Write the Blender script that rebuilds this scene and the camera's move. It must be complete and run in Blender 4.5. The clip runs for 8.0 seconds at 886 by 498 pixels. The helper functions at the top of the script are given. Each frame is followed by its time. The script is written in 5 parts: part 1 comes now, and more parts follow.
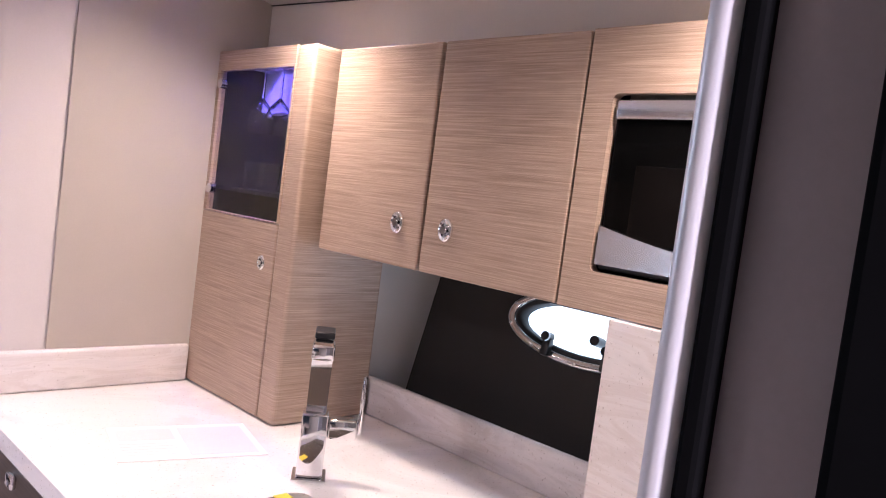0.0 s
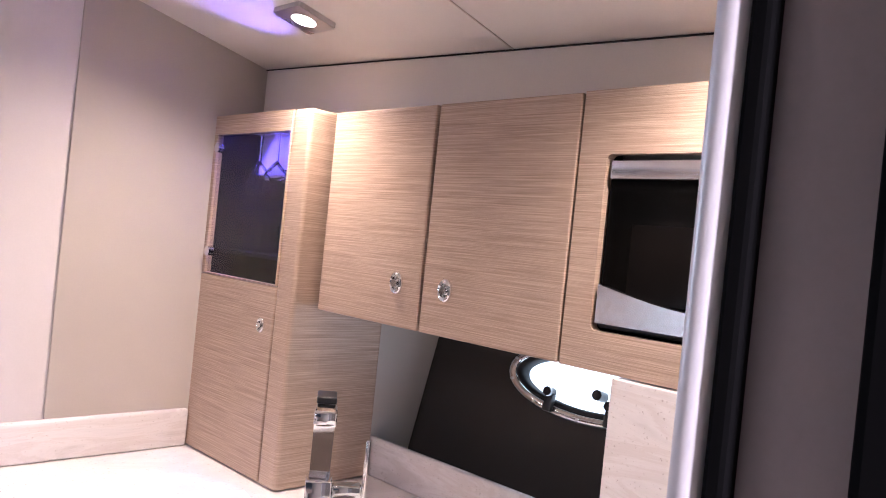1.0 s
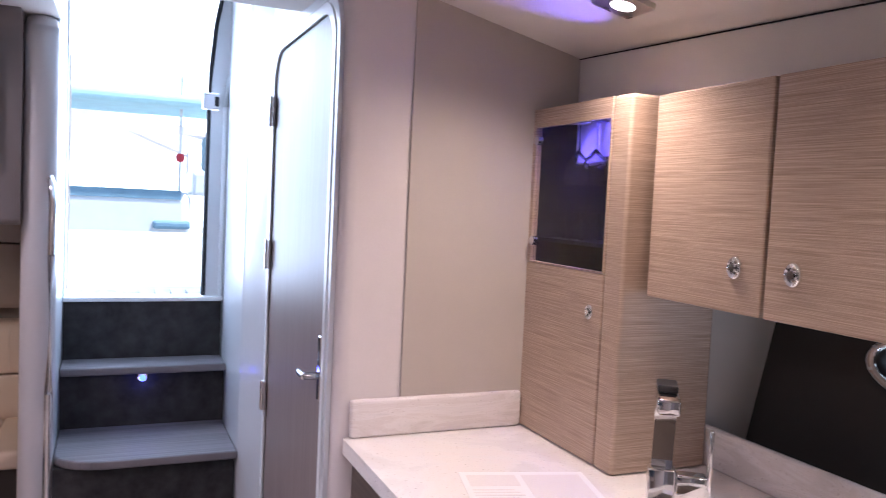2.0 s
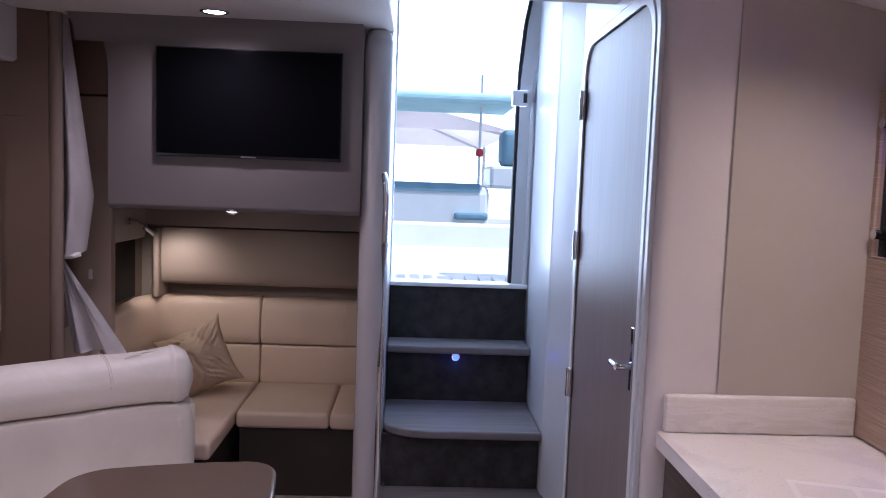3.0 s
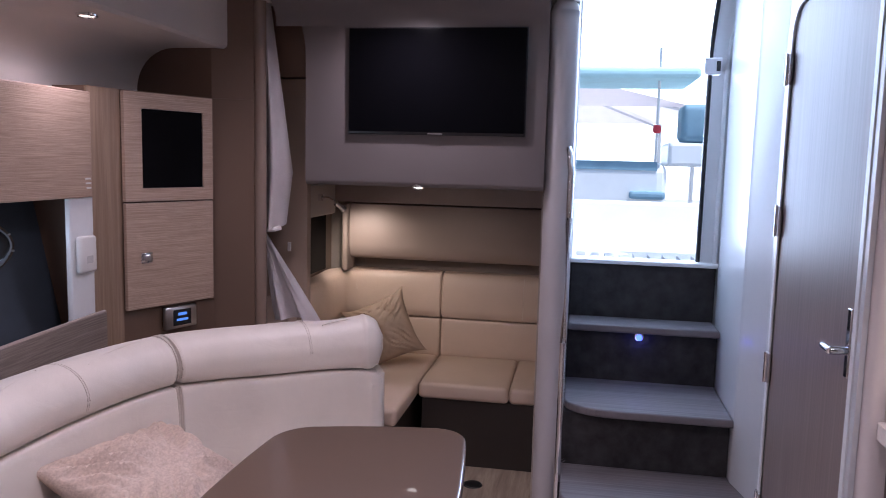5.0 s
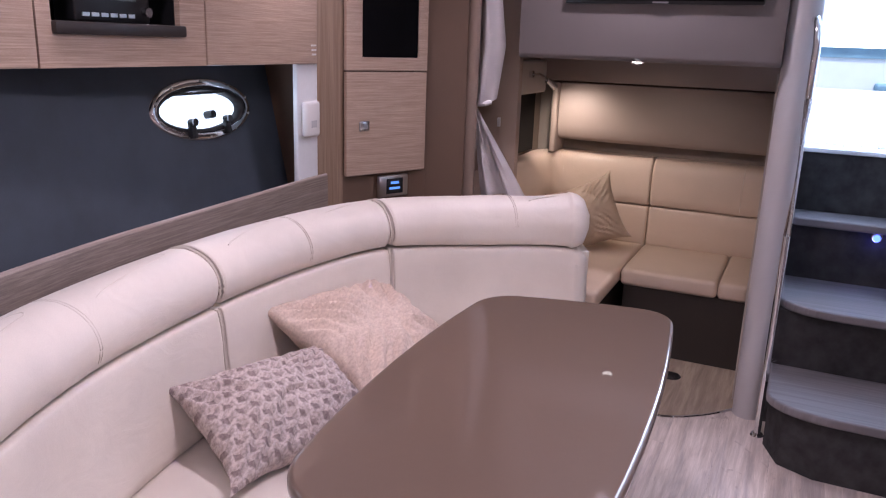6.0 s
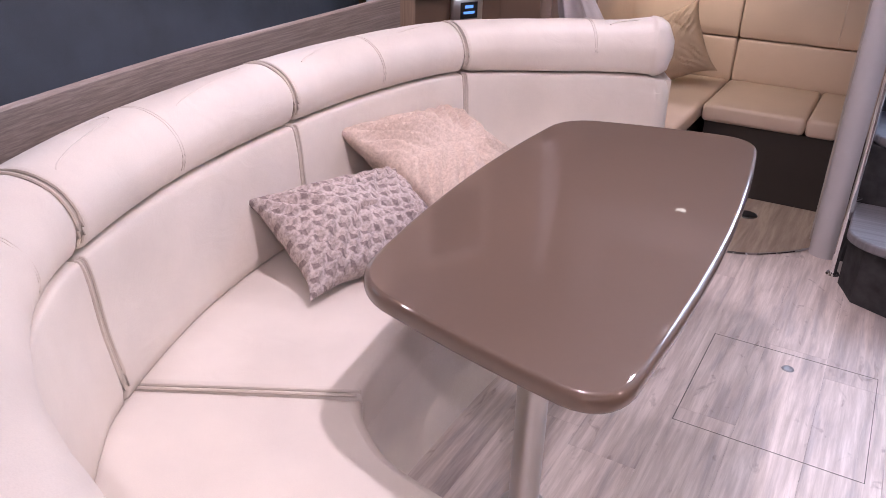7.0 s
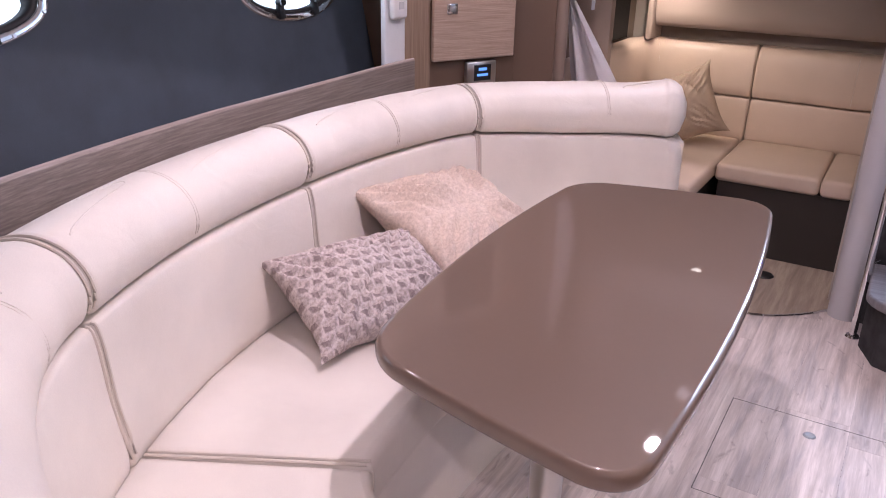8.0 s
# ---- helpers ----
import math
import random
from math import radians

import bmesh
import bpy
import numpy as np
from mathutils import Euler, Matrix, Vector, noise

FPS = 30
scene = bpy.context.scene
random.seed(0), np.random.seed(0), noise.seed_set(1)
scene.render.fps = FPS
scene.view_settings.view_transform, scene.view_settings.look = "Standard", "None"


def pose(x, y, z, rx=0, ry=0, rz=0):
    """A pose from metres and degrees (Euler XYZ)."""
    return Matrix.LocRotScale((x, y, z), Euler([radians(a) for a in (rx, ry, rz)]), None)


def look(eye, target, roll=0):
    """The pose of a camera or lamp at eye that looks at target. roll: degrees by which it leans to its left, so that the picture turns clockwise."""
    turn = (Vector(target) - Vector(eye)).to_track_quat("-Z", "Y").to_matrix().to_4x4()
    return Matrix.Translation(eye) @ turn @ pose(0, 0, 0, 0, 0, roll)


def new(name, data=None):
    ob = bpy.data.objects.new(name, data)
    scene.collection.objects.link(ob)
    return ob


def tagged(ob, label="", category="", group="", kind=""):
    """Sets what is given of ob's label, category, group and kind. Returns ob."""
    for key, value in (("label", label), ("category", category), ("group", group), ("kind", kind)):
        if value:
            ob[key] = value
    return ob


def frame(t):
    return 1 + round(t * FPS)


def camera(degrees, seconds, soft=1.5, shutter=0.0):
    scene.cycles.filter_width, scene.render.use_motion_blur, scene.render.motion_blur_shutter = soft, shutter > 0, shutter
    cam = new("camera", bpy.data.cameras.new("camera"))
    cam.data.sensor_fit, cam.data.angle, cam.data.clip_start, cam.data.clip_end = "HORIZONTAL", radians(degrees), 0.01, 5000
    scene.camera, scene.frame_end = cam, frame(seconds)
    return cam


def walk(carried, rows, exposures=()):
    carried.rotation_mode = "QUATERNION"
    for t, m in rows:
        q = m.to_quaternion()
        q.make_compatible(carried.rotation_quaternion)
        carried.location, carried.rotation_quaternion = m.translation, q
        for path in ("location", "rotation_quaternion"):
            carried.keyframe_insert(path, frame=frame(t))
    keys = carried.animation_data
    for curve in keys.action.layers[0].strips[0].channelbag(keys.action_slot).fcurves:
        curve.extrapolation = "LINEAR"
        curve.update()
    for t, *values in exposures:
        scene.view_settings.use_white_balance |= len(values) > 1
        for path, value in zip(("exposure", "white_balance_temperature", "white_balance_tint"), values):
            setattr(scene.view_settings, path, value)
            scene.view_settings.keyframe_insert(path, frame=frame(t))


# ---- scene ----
cam = camera(59.7, 8.0, soft=0.9, shutter=0.12)
PATH = [
    (0, (0.793, -0.735, 1.508), (2.202, 0.679, 1.379), 7.4),
    (0.5, (0.79, -0.733, 1.536), (2.258, 0.625, 1.532), 6.4),
    (1, (0.782, -0.732, 1.536), (2.192, 0.686, 1.526), 5.8),
    (1.5, (0.753, -0.721, 1.542), (1.96, 0.872, 1.478), 5.0),
    (2, (0.712, -0.702, 1.547), (1.505, 1.131, 1.431), 2.7),
    (2.2, (0.7, -0.704, 1.538), (1.307, 1.198, 1.413), 2.6),
    (3.3, (0.608, -0.728, 1.547), (0.566, 1.264, 1.372), 1.6),
    (3.5, (0.6, -0.729, 1.546), (0.494, 1.26, 1.363), 1.1),
    (4, (0.596, -0.728, 1.544), (0.424, 1.255, 1.341), -0.3),
    (4.2, (0.598, -0.729, 1.544), (0.425, 1.252, 1.335), -0.3),
    (5.3, (0.538, -0.698, 1.503), (0.049, 1.224, 1.245), 2.0),
    (5.5, (0.525, -0.689, 1.492), (-0.076, 1.196, 1.197), 2.1),
    (6, (0.525, -0.693, 1.449), (-0.28, 1.063, 0.932), 2.0),
    (6.5, (0.521, -0.702, 1.398), (-0.35, 0.937, 0.653), 1.5),
    (7, (0.525, -0.71, 1.376), (-0.364, 0.847, 0.489), 1.4),
    (7.5, (0.541, -0.719, 1.382), (-0.363, 0.824, 0.488), 2.6),
    (8, (0.514, -0.692, 1.393), (-0.435, 0.895, 0.631), 1.2),
]
EXPOSURES = [(0.0, 1.06, 5650, 12), (0.5, 1.17, 5680, 12), (1.0, 1.24, 5680, 11), (1.5, 1.08, 5650, 11), (2.0, 0.66, 5650, 12), (2.2, 0.45, 5600, 13), (3.3, -0.15, 5450, 14), (4.2, -0.1, 5430, 14), (5.3, 0.25, 5650, 15), (6.0, 0.57, 5680, 16), (7.0, 0.84, 5820, 14), (8.0, 0.84, 5800, 15)]
walk(cam, [(t, look(e, g, r)) for t, e, g, r in PATH], EXPOSURES)

# ---- world and large lights ----
world = bpy.data.worlds.new("sky")
scene.world = world
world.use_nodes = True
wn = world.node_tree.nodes
sky = wn.new("ShaderNodeTexSky")
sky.sky_type = "NISHITA"
sky.sun_disc = False
sky.sun_elevation = radians(67)
sky.sun_rotation = radians(121)
world.node_tree.links.new(sky.outputs[0], wn["Background"].inputs[0])
wn["Background"].inputs[1].default_value = 0.15


def lamp(name, kind, m, energy, color, **kw):
    data = bpy.data.lights.new(name, kind)
    data.energy, data.color = energy, color
    if kind == "SPOT":
        data.spot_size, data.spot_blend, data.shadow_soft_size = radians(kw.get("cone", 165)), kw.get("blend", 1.0), kw.get("size", 0.03)
    if kind == "AREA":
        data.shape, data.size, data.size_y = "RECTANGLE", kw["w"], kw["h"]
    if kind == "SUN":
        data.angle = radians(kw.get("angle", 0.5))
    if kind == "POINT":
        data.shadow_soft_size = kw.get("size", 0.02)
    ob = new(name, data)
    ob.matrix_world = m
    return ob


lamp("sun", "SUN", look((4.9, 2.6, 12), (0.9, 5.0, 1.0)), 5.0, (1.0, 0.96, 0.9))
lamp("companionway_daylight", "AREA", look((0.87, 3.12, 1.75), (0.6, 0.4, 1.0)), 15, (0.68, 0.79, 1.0), w=0.60, h=1.3)
WARM = (1.0, 0.81, 0.84)

# ---- materials ----


def shader(name, rough=0.5, metal=0.0, coat=0.0, spec=0.5):
    m = bpy.data.materials.new(name)
    m.use_nodes = True
    b = m.node_tree.nodes["Principled BSDF"]
    b.inputs["Roughness"].default_value = rough
    b.inputs["Metallic"].default_value = metal
    b.inputs["Coat Weight"].default_value = coat
    b.inputs["Coat Roughness"].default_value = 0.025
    b.inputs["Specular IOR Level"].default_value = spec
    return m, m.node_tree.nodes, m.node_tree.links, b


def noise_tex(n, l, scale, stretch=(1, 1, 1), detail=4.0, rough=0.55, distort=0.0):
    co = n.new("ShaderNodeTexCoord")
    mp = n.new("ShaderNodeMapping")
    mp.inputs["Scale"].default_value = stretch
    tx = n.new("ShaderNodeTexNoise")
    tx.inputs["Scale"].default_value = scale
    tx.inputs["Detail"].default_value = detail
    tx.inputs["Roughness"].default_value = rough
    tx.inputs["Distortion"].default_value = distort
    l.new(co.outputs["Object"], mp.inputs["Vector"])
    l.new(mp.outputs["Vector"], tx.inputs["Vector"])
    return tx


def ramp(n, l, source, stops):
    r = n.new("ShaderNodeValToRGB")
    e = r.color_ramp.elements
    e[0].position, e[0].color = stops[0][0], (*stops[0][1], 1)
    e[1].position, e[1].color = stops[-1][0], (*stops[-1][1], 1)
    for p, c in stops[1:-1]:
        k = e.new(p)
        k.color = (*c, 1)
    l.new(source, r.inputs["Fac"])
    return r


def mixed(n, l, a, b, fac, blend="MULTIPLY"):
    x = n.new("ShaderNodeMix")
    x.data_type, x.blend_type = "RGBA", blend
    x.inputs["Factor"].default_value = fac
    l.new(a, x.inputs["A"])
    l.new(b, x.inputs["B"])
    return x.outputs["Result"]


def bumped(n, l, b, height, strength, dist=0.002):
    k = n.new("ShaderNodeBump")
    k.inputs["Strength"].default_value = strength
    k.inputs["Distance"].default_value = dist
    l.new(height, k.inputs["Height"])
    l.new(k.outputs["Normal"], b.inputs["Normal"])


def shade(c, k):
    return tuple(min(1.0, v * k) for v in c)


def surface(name, color, rough=0.5, metal=0.0, var=0.08, big=3.0, fine=220.0, bump=0.15, coat=0.0, dist=0.001, spec=0.5, island=0.0):
    """A plain surface with cloudy tone at one scale and grain at another."""
    m, n, l, b = shader(name, rough, metal, coat, spec)
    t1, t2 = noise_tex(n, l, big), noise_tex(n, l, fine, detail=3)
    r1 = ramp(n, l, t1.outputs["Fac"], [(0.3, shade(color, 1 - var)), (0.7, shade(color, 1 + var))])
    r2 = ramp(n, l, t2.outputs["Fac"], [(0.3, (1 - var,) * 3), (0.7, (1, 1, 1))])
    l.new(mixed(n, l, r1.outputs[0], r2.outputs[0], 0.8), b.inputs["Base Color"])
    rr = n.new("ShaderNodeMapRange")
    rr.inputs["To Min"].default_value, rr.inputs["To Max"].default_value = max(0.02, rough * 0.85), min(1, rough * 1.15)
    l.new(t1.outputs["Fac"], rr.inputs["Value"])
    l.new(rr.outputs[0], b.inputs["Roughness"])
    if bump:
        bumped(n, l, b, t2.outputs["Fac"], bump, dist)
    return m


def wood(name, light, dark, stretch, rough=0.38, random_tone=0.0, scale=1.0, bump=0.25, contrast=0.5):
    """Veneer: long fine lines across one axis, broader bands beneath."""
    m, n, l, b = shader(name, rough, spec=0.4)
    fine = noise_tex(n, l, scale, stretch, detail=5, rough=0.7, distort=0.3)
    broad = noise_tex(n, l, scale * 0.18, stretch, detail=3, distort=0.6)
    r1 = ramp(n, l, fine.outputs["Fac"], [(0.5 - 0.16, dark), (0.5, tuple((p + q) / 2 for p, q in zip(light, dark))), (0.5 + 0.12, light)])
    r2 = ramp(n, l, broad.outputs["Fac"], [(0.3, (0.82, 0.80, 0.79)), (0.65, (1, 1, 1))])
    out = mixed(n, l, r1.outputs[0], r2.outputs[0], contrast)
    if random_tone:
        oi = n.new("ShaderNodeObjectInfo")
        r3 = ramp(n, l, oi.outputs["Random"], [(0.0, (1 - random_tone,) * 3), (1.0, (1, 1, 1))])
        out = mixed(n, l, out, r3.outputs[0], 1.0)
    l.new(out, b.inputs["Base Color"])
    bumped(n, l, b, fine.outputs["Fac"], bump, 0.0006)
    return m


def glow(name, color, strength):
    m = bpy.data.materials.new(name)
    m.use_nodes = True
    n, l = m.node_tree.nodes, m.node_tree.links
    n.remove(n["Principled BSDF"])
    e = n.new("ShaderNodeEmission")
    e.inputs[0].default_value, e.inputs[1].default_value = (*color, 1), strength
    l.new(e.outputs[0], n["Material Output"].inputs[0])
    return m


def glassy(name, tint=(1, 1, 1), rough=0.0, ior=1.45):
    m, n, l, b = shader(name, rough)
    b.inputs["Base Color"].default_value = (*tint, 1)
    b.inputs["Transmission Weight"].default_value = 1.0
    b.inputs["IOR"].default_value = ior
    return m


OAK = wood("bleached_oak", (0.535, 0.405, 0.315), (0.30, 0.212, 0.157), (5, 5, 430), contrast=0.2, bump=0.9)
LEDGE_WOOD = wood("grey_brown_veneer", (0.30, 0.25, 0.22), (0.17, 0.137, 0.12), (60, 1.5, 210), contrast=0.3)
DOOR_WOOD = wood("grey_oak_vertical", (0.275, 0.222, 0.207), (0.205, 0.163, 0.15), (130, 130, 1.6), rough=0.42, contrast=0.35, bump=0.12)
def plank_wood(name, light, dark, tone):
    """Limed board: fine grain, long smoky patches and a few darker knots."""
    m, n, l, b = shader(name, 0.4, spec=0.4)
    oi = n.new("ShaderNodeObjectInfo")
    grain = noise_tex(n, l, 1.0, (52, 3.0, 4), detail=5, rough=0.7, distort=0.2)
    patch = noise_tex(n, l, 1.0, (15, 2.2, 3), detail=4, rough=0.6, distort=0.5)
    knots = noise_tex(n, l, 1.0, (19, 8, 5), detail=3, distort=1.0)
    r1 = ramp(n, l, grain.outputs["Fac"], [(0.33, dark), (0.5, tuple((p + q) / 2 for p, q in zip(light, dark))), (0.63, light)])
    r2 = ramp(n, l, patch.outputs["Fac"], [(0.34, (0.66, 0.66, 0.69)), (0.47, (0.90, 0.885, 0.88)), (0.60, (1.0, 1.0, 1.0))])
    r3 = ramp(n, l, knots.outputs["Fac"], [(0.27, (0.62, 0.59, 0.58)), (0.36, (1, 1, 1))])
    r4 = ramp(n, l, oi.outputs["Random"], [(0.0, (1 - tone,) * 3), (1.0, (1, 1, 1))])
    out = mixed(n, l, r1.outputs[0], r2.outputs[0], 0.85)
    out = mixed(n, l, out, r3.outputs[0], 0.8)
    l.new(mixed(n, l, out, r4.outputs[0], 1.0), b.inputs["Base Color"])
    for tx in (grain, patch, knots):
        mp = tx.inputs["Vector"].links[0].from_node
        shift = n.new("ShaderNodeCombineXYZ")
        for k in range(3):
            mul = n.new("ShaderNodeMath")
            mul.operation = "MULTIPLY"
            mul.inputs[1].default_value = 23.0 + 11 * k
            l.new(oi.outputs["Random"], mul.inputs[0])
            l.new(mul.outputs[0], shift.inputs[k])
        l.new(shift.outputs[0], mp.inputs["Location"])
    bumped(n, l, b, grain.outputs["Fac"], 0.15, 0.0006)
    return m


PLANK = plank_wood("limed_vinyl_plank", (0.80, 0.705, 0.65), (0.55, 0.465, 0.415), 0.10)
CABIN_PLANK = wood("warm_vinyl_plank", (0.45, 0.37, 0.29), (0.26, 0.20, 0.155), (26, 2.0, 4), rough=0.42, random_tone=0.2, bump=0.15)
TREAD = wood("grey_ribbed_tread", (0.21, 0.195, 0.205), (0.14, 0.13, 0.136), (1.5, 90, 1), rough=0.5, bump=0.5)
SCREEN_WALL = surface("grey_padded_vinyl", (0.178, 0.155, 0.150), 0.6, var=0.05, fine=260, bump=0.15)
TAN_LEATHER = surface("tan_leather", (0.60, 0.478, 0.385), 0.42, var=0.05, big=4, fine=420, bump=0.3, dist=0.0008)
TAN_WALL = surface("tan_cabin_vinyl", (0.36, 0.275, 0.212), 0.55, var=0.05, bump=0.15)
OAK_POST = wood("warm_oak_post", (0.33, 0.235, 0.165), (0.22, 0.15, 0.10), (40, 40, 1.5), contrast=0.4)
HEADLINER = surface("headliner_vinyl", (0.57, 0.525, 0.485), 0.6, var=0.04, fine=260, bump=0.12)
CEILING = surface("ceiling_vinyl", (0.72, 0.675, 0.62), 0.55, var=0.04, fine=260, bump=0.1)
WALL_PANEL = surface("taupe_wall_vinyl", (0.44, 0.395, 0.355), 0.55, var=0.04, fine=300, bump=0.15)
GALLEY_PANEL = surface("warm_taupe_wall_vinyl", (0.47, 0.42, 0.37), 0.55, var=0.04, fine=300, bump=0.15)
WALL_EDGE = surface("pale_wall_vinyl", (0.67, 0.615, 0.60), 0.55, var=0.04, fine=300, bump=0.12)
GEL = surface("gelcoat_grey_white", (0.60, 0.62, 0.64), 0.3, var=0.03, fine=60, bump=0.02, coat=0.2)
WHITE_GEL = surface("white_gelcoat", (0.80, 0.82, 0.83), 0.3, var=0.03, fine=60, bump=0.02)
BROWN = surface("brown_bulkhead_vinyl", (0.142, 0.089, 0.060), 0.55, var=0.06, fine=240, bump=0.2)
LEATHER = surface("cream_leather", (0.71, 0.645, 0.575), 0.45, var=0.075, big=4, fine=420, bump=0.3, dist=0.0008)


def creased(material, scale, strength):
    """Adds soft shallow creases beneath the grain's relief."""
    n, l = material.node_tree.nodes, material.node_tree.links
    fine = [k for k in n if k.type == "BUMP"][0]
    tx = noise_tex(n, l, scale, (1, 1, 1.6), detail=3, rough=0.5, distort=1.8)
    k = n.new("ShaderNodeBump")
    k.inputs["Strength"].default_value, k.inputs["Distance"].default_value = strength, 0.006
    l.new(tx.outputs["Fac"], k.inputs["Height"])
    l.new(k.outputs["Normal"], fine.inputs["Normal"])


creased(LEATHER, 9.0, 0.22)
creased(TAN_LEATHER, 9.0, 0.2)
STITCH = surface("pale_taupe_stitching", (0.69, 0.62, 0.55), 0.6, var=0.06, fine=400, bump=0.2)
CABIN_PAD = surface("brown_padded_vinyl", (0.315, 0.252, 0.218), 0.55, var=0.05, fine=260, bump=0.2)
PIPING = surface("taupe_piping", (0.60, 0.53, 0.46), 0.5, var=0.06, fine=400, bump=0.2)
HULL = surface("navy_hull_lining", (0.054, 0.069, 0.090), 0.85, var=0.2, big=6, fine=500, bump=0.4)
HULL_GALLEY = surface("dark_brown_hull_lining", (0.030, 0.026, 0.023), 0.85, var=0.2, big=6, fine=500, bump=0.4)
DARK_BASE = surface("dark_brown_plinth", (0.035, 0.027, 0.022), 0.6, var=0.15, bump=0.2)
CARPET = surface("charcoal_carpet", (0.062, 0.060, 0.061), 0.95, var=0.3, big=18, fine=700, bump=0.9, dist=0.003, spec=0.1)
TABLE_LACQUER = surface("taupe_gloss_lacquer", (0.125, 0.083, 0.061), 0.45, var=0.03, big=2, fine=80, bump=0.0, coat=1.0, spec=0.2)
CHROME = surface("polished_chrome", (0.82, 0.82, 0.83), 0.07, 1.0, var=0.02, bump=0.0)
STEEL = surface("brushed_steel", (0.62, 0.61, 0.60), 0.28, 1.0, var=0.05, fine=500, bump=0.05)
ALU = surface("satin_aluminium", (0.66, 0.66, 0.68), 0.35, 0.8, var=0.04, bump=0.03)
BLACK = surface("black_plastic", (0.012, 0.012, 0.013), 0.3, var=0.1, bump=0.05)
SCREEN = surface("black_screen_glass", (0.003, 0.003, 0.004), 0.16, var=0.05, bump=0.0, spec=0.07)
OVEN_GLASS = surface("black_oven_glass", (0.002, 0.002, 0.002), 0.04, var=0.05, bump=0.0, spec=0.09)
VELVET = surface("black_pile_seal", (0.003, 0.003, 0.0035), 0.95, var=0.2, fine=500, bump=0.05, spec=0.03)
RUBBER = surface("black_rubber_seal", (0.012, 0.011, 0.012), 0.6, var=0.2, fine=120, bump=0.4)
SPEAKER = surface("black_speaker_cloth", (0.005, 0.005, 0.006), 0.95, var=0.3, fine=900, bump=0.3, spec=0.04)
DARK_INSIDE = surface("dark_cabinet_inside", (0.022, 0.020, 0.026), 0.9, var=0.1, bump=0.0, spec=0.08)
WHITE_PLASTIC = surface("white_plastic", (0.75, 0.74, 0.72), 0.35, var=0.03, bump=0.02)
PAPER = surface("white_paper", (0.80, 0.78, 0.77), 0.7, var=0.03, bump=0.05)
INK = surface("pale_pink_ink", (0.75, 0.70, 0.68), 0.8, var=0.05, bump=0.0)
CURTAIN = surface("silver_grey_curtain", (0.84, 0.80, 0.80), 0.6, var=0.06, big=10, fine=500, bump=0.3)
GLASS = glassy("clear_glass", (0.97, 0.98, 0.98), 0.0)
PILLAR_GREY = surface("satin_grey_pillar_vinyl", (0.50, 0.48, 0.485), 0.34, var=0.03, fine=200, bump=0.04, coat=0.15)
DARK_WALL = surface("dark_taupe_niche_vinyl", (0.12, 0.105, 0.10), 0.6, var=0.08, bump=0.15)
SMOKED = glassy("smoked_glass", (0.80, 0.78, 0.84), ior=1.2)
SKY_GLASS = glow("porthole_daylight", (0.80, 0.90, 1.0), 1.3)
LAMP_GLOW = glow("lamp_lens_glow", (1.0, 0.88, 0.78), 14.0)
SMALL_GLOW = glow("small_lamp_lens_glow", (1.0, 0.86, 0.72), 3.0)
TRIM_STEEL = surface("pale_brushed_steel", (0.80, 0.79, 0.79), 0.24, 1.0, var=0.05, fine=500, bump=0.05)
BLUE_GLOW = glow("blue_led_glow", (0.06, 0.10, 1.0), 5.0)
DISPLAY_GLOW = glow("blue_display_glow", (0.10, 0.22, 0.6), 1.2)
LCD = surface("grey_green_display", (0.10, 0.12, 0.11), 0.3, var=0.1, bump=0.0)
RED = surface("red_plastic", (0.6, 0.04, 0.06), 0.4, var=0.05, bump=0.05)
BLUE_CANVAS = surface("teal_blue_canvas", (0.22, 0.36, 0.46), 0.7, var=0.1, bump=0.2)
TENT = surface("white_tent_cloth", (0.88, 0.85, 0.86), 0.8, var=0.05, bump=0.1)
_n, _l = TENT.node_tree.nodes, TENT.node_tree.links
_tr, _mx = _n.new("ShaderNodeBsdfTranslucent"), _n.new("ShaderNodeMixShader")
_tr.inputs[0].default_value = (0.92, 0.88, 0.90, 1)
_mx.inputs[0].default_value = 0.6
_l.new(_n["Principled BSDF"].outputs[0], _mx.inputs[1])
_l.new(_tr.outputs[0], _mx.inputs[2])
_l.new(_mx.outputs[0], _n["Material Output"].inputs[0])
DAY_BACKDROP = glow("glowing_daylight_backdrop", (0.90, 0.96, 1.0), 2.6)
TEAL_CLOTH = surface("teal_awning_cloth", (0.55, 0.82, 0.86), 0.7, var=0.06, bump=0.2)
PAVING = surface("grey_dock_paving", (0.30, 0.30, 0.30), 0.9, var=0.15, bump=0.4)


def stone(name, light, dark):
    m, n, l, b = shader(name, 0.25, spec=0.5)
    t1 = noise_tex(n, l, 2.6, (1, 1, 5), detail=7, rough=0.65, distort=1.2)
    t2 = noise_tex(n, l, 160, detail=2)
    r1 = ramp(n, l, t1.outputs["Fac"], [(0.34, dark), (0.44, shade(light, 0.93)), (0.5, light), (0.56, shade(dark, 1.12)), (0.66, light), (0.75, shade(light, 1.05))])
    r2 = ramp(n, l, t2.outputs["Fac"], [(0.25, (0.55, 0.5, 0.46)), (0.36, (1, 1, 1))])
    l.new(mixed(n, l, r1.outputs[0], r2.outputs[0], 0.7), b.inputs["Base Color"])
    return m


STONE = stone("travertine_solid_surface", (0.74, 0.69, 0.67), (0.60, 0.545, 0.52))
COUNTER = stone("cream_solid_surface", (0.87, 0.825, 0.795), (0.78, 0.725, 0.69))


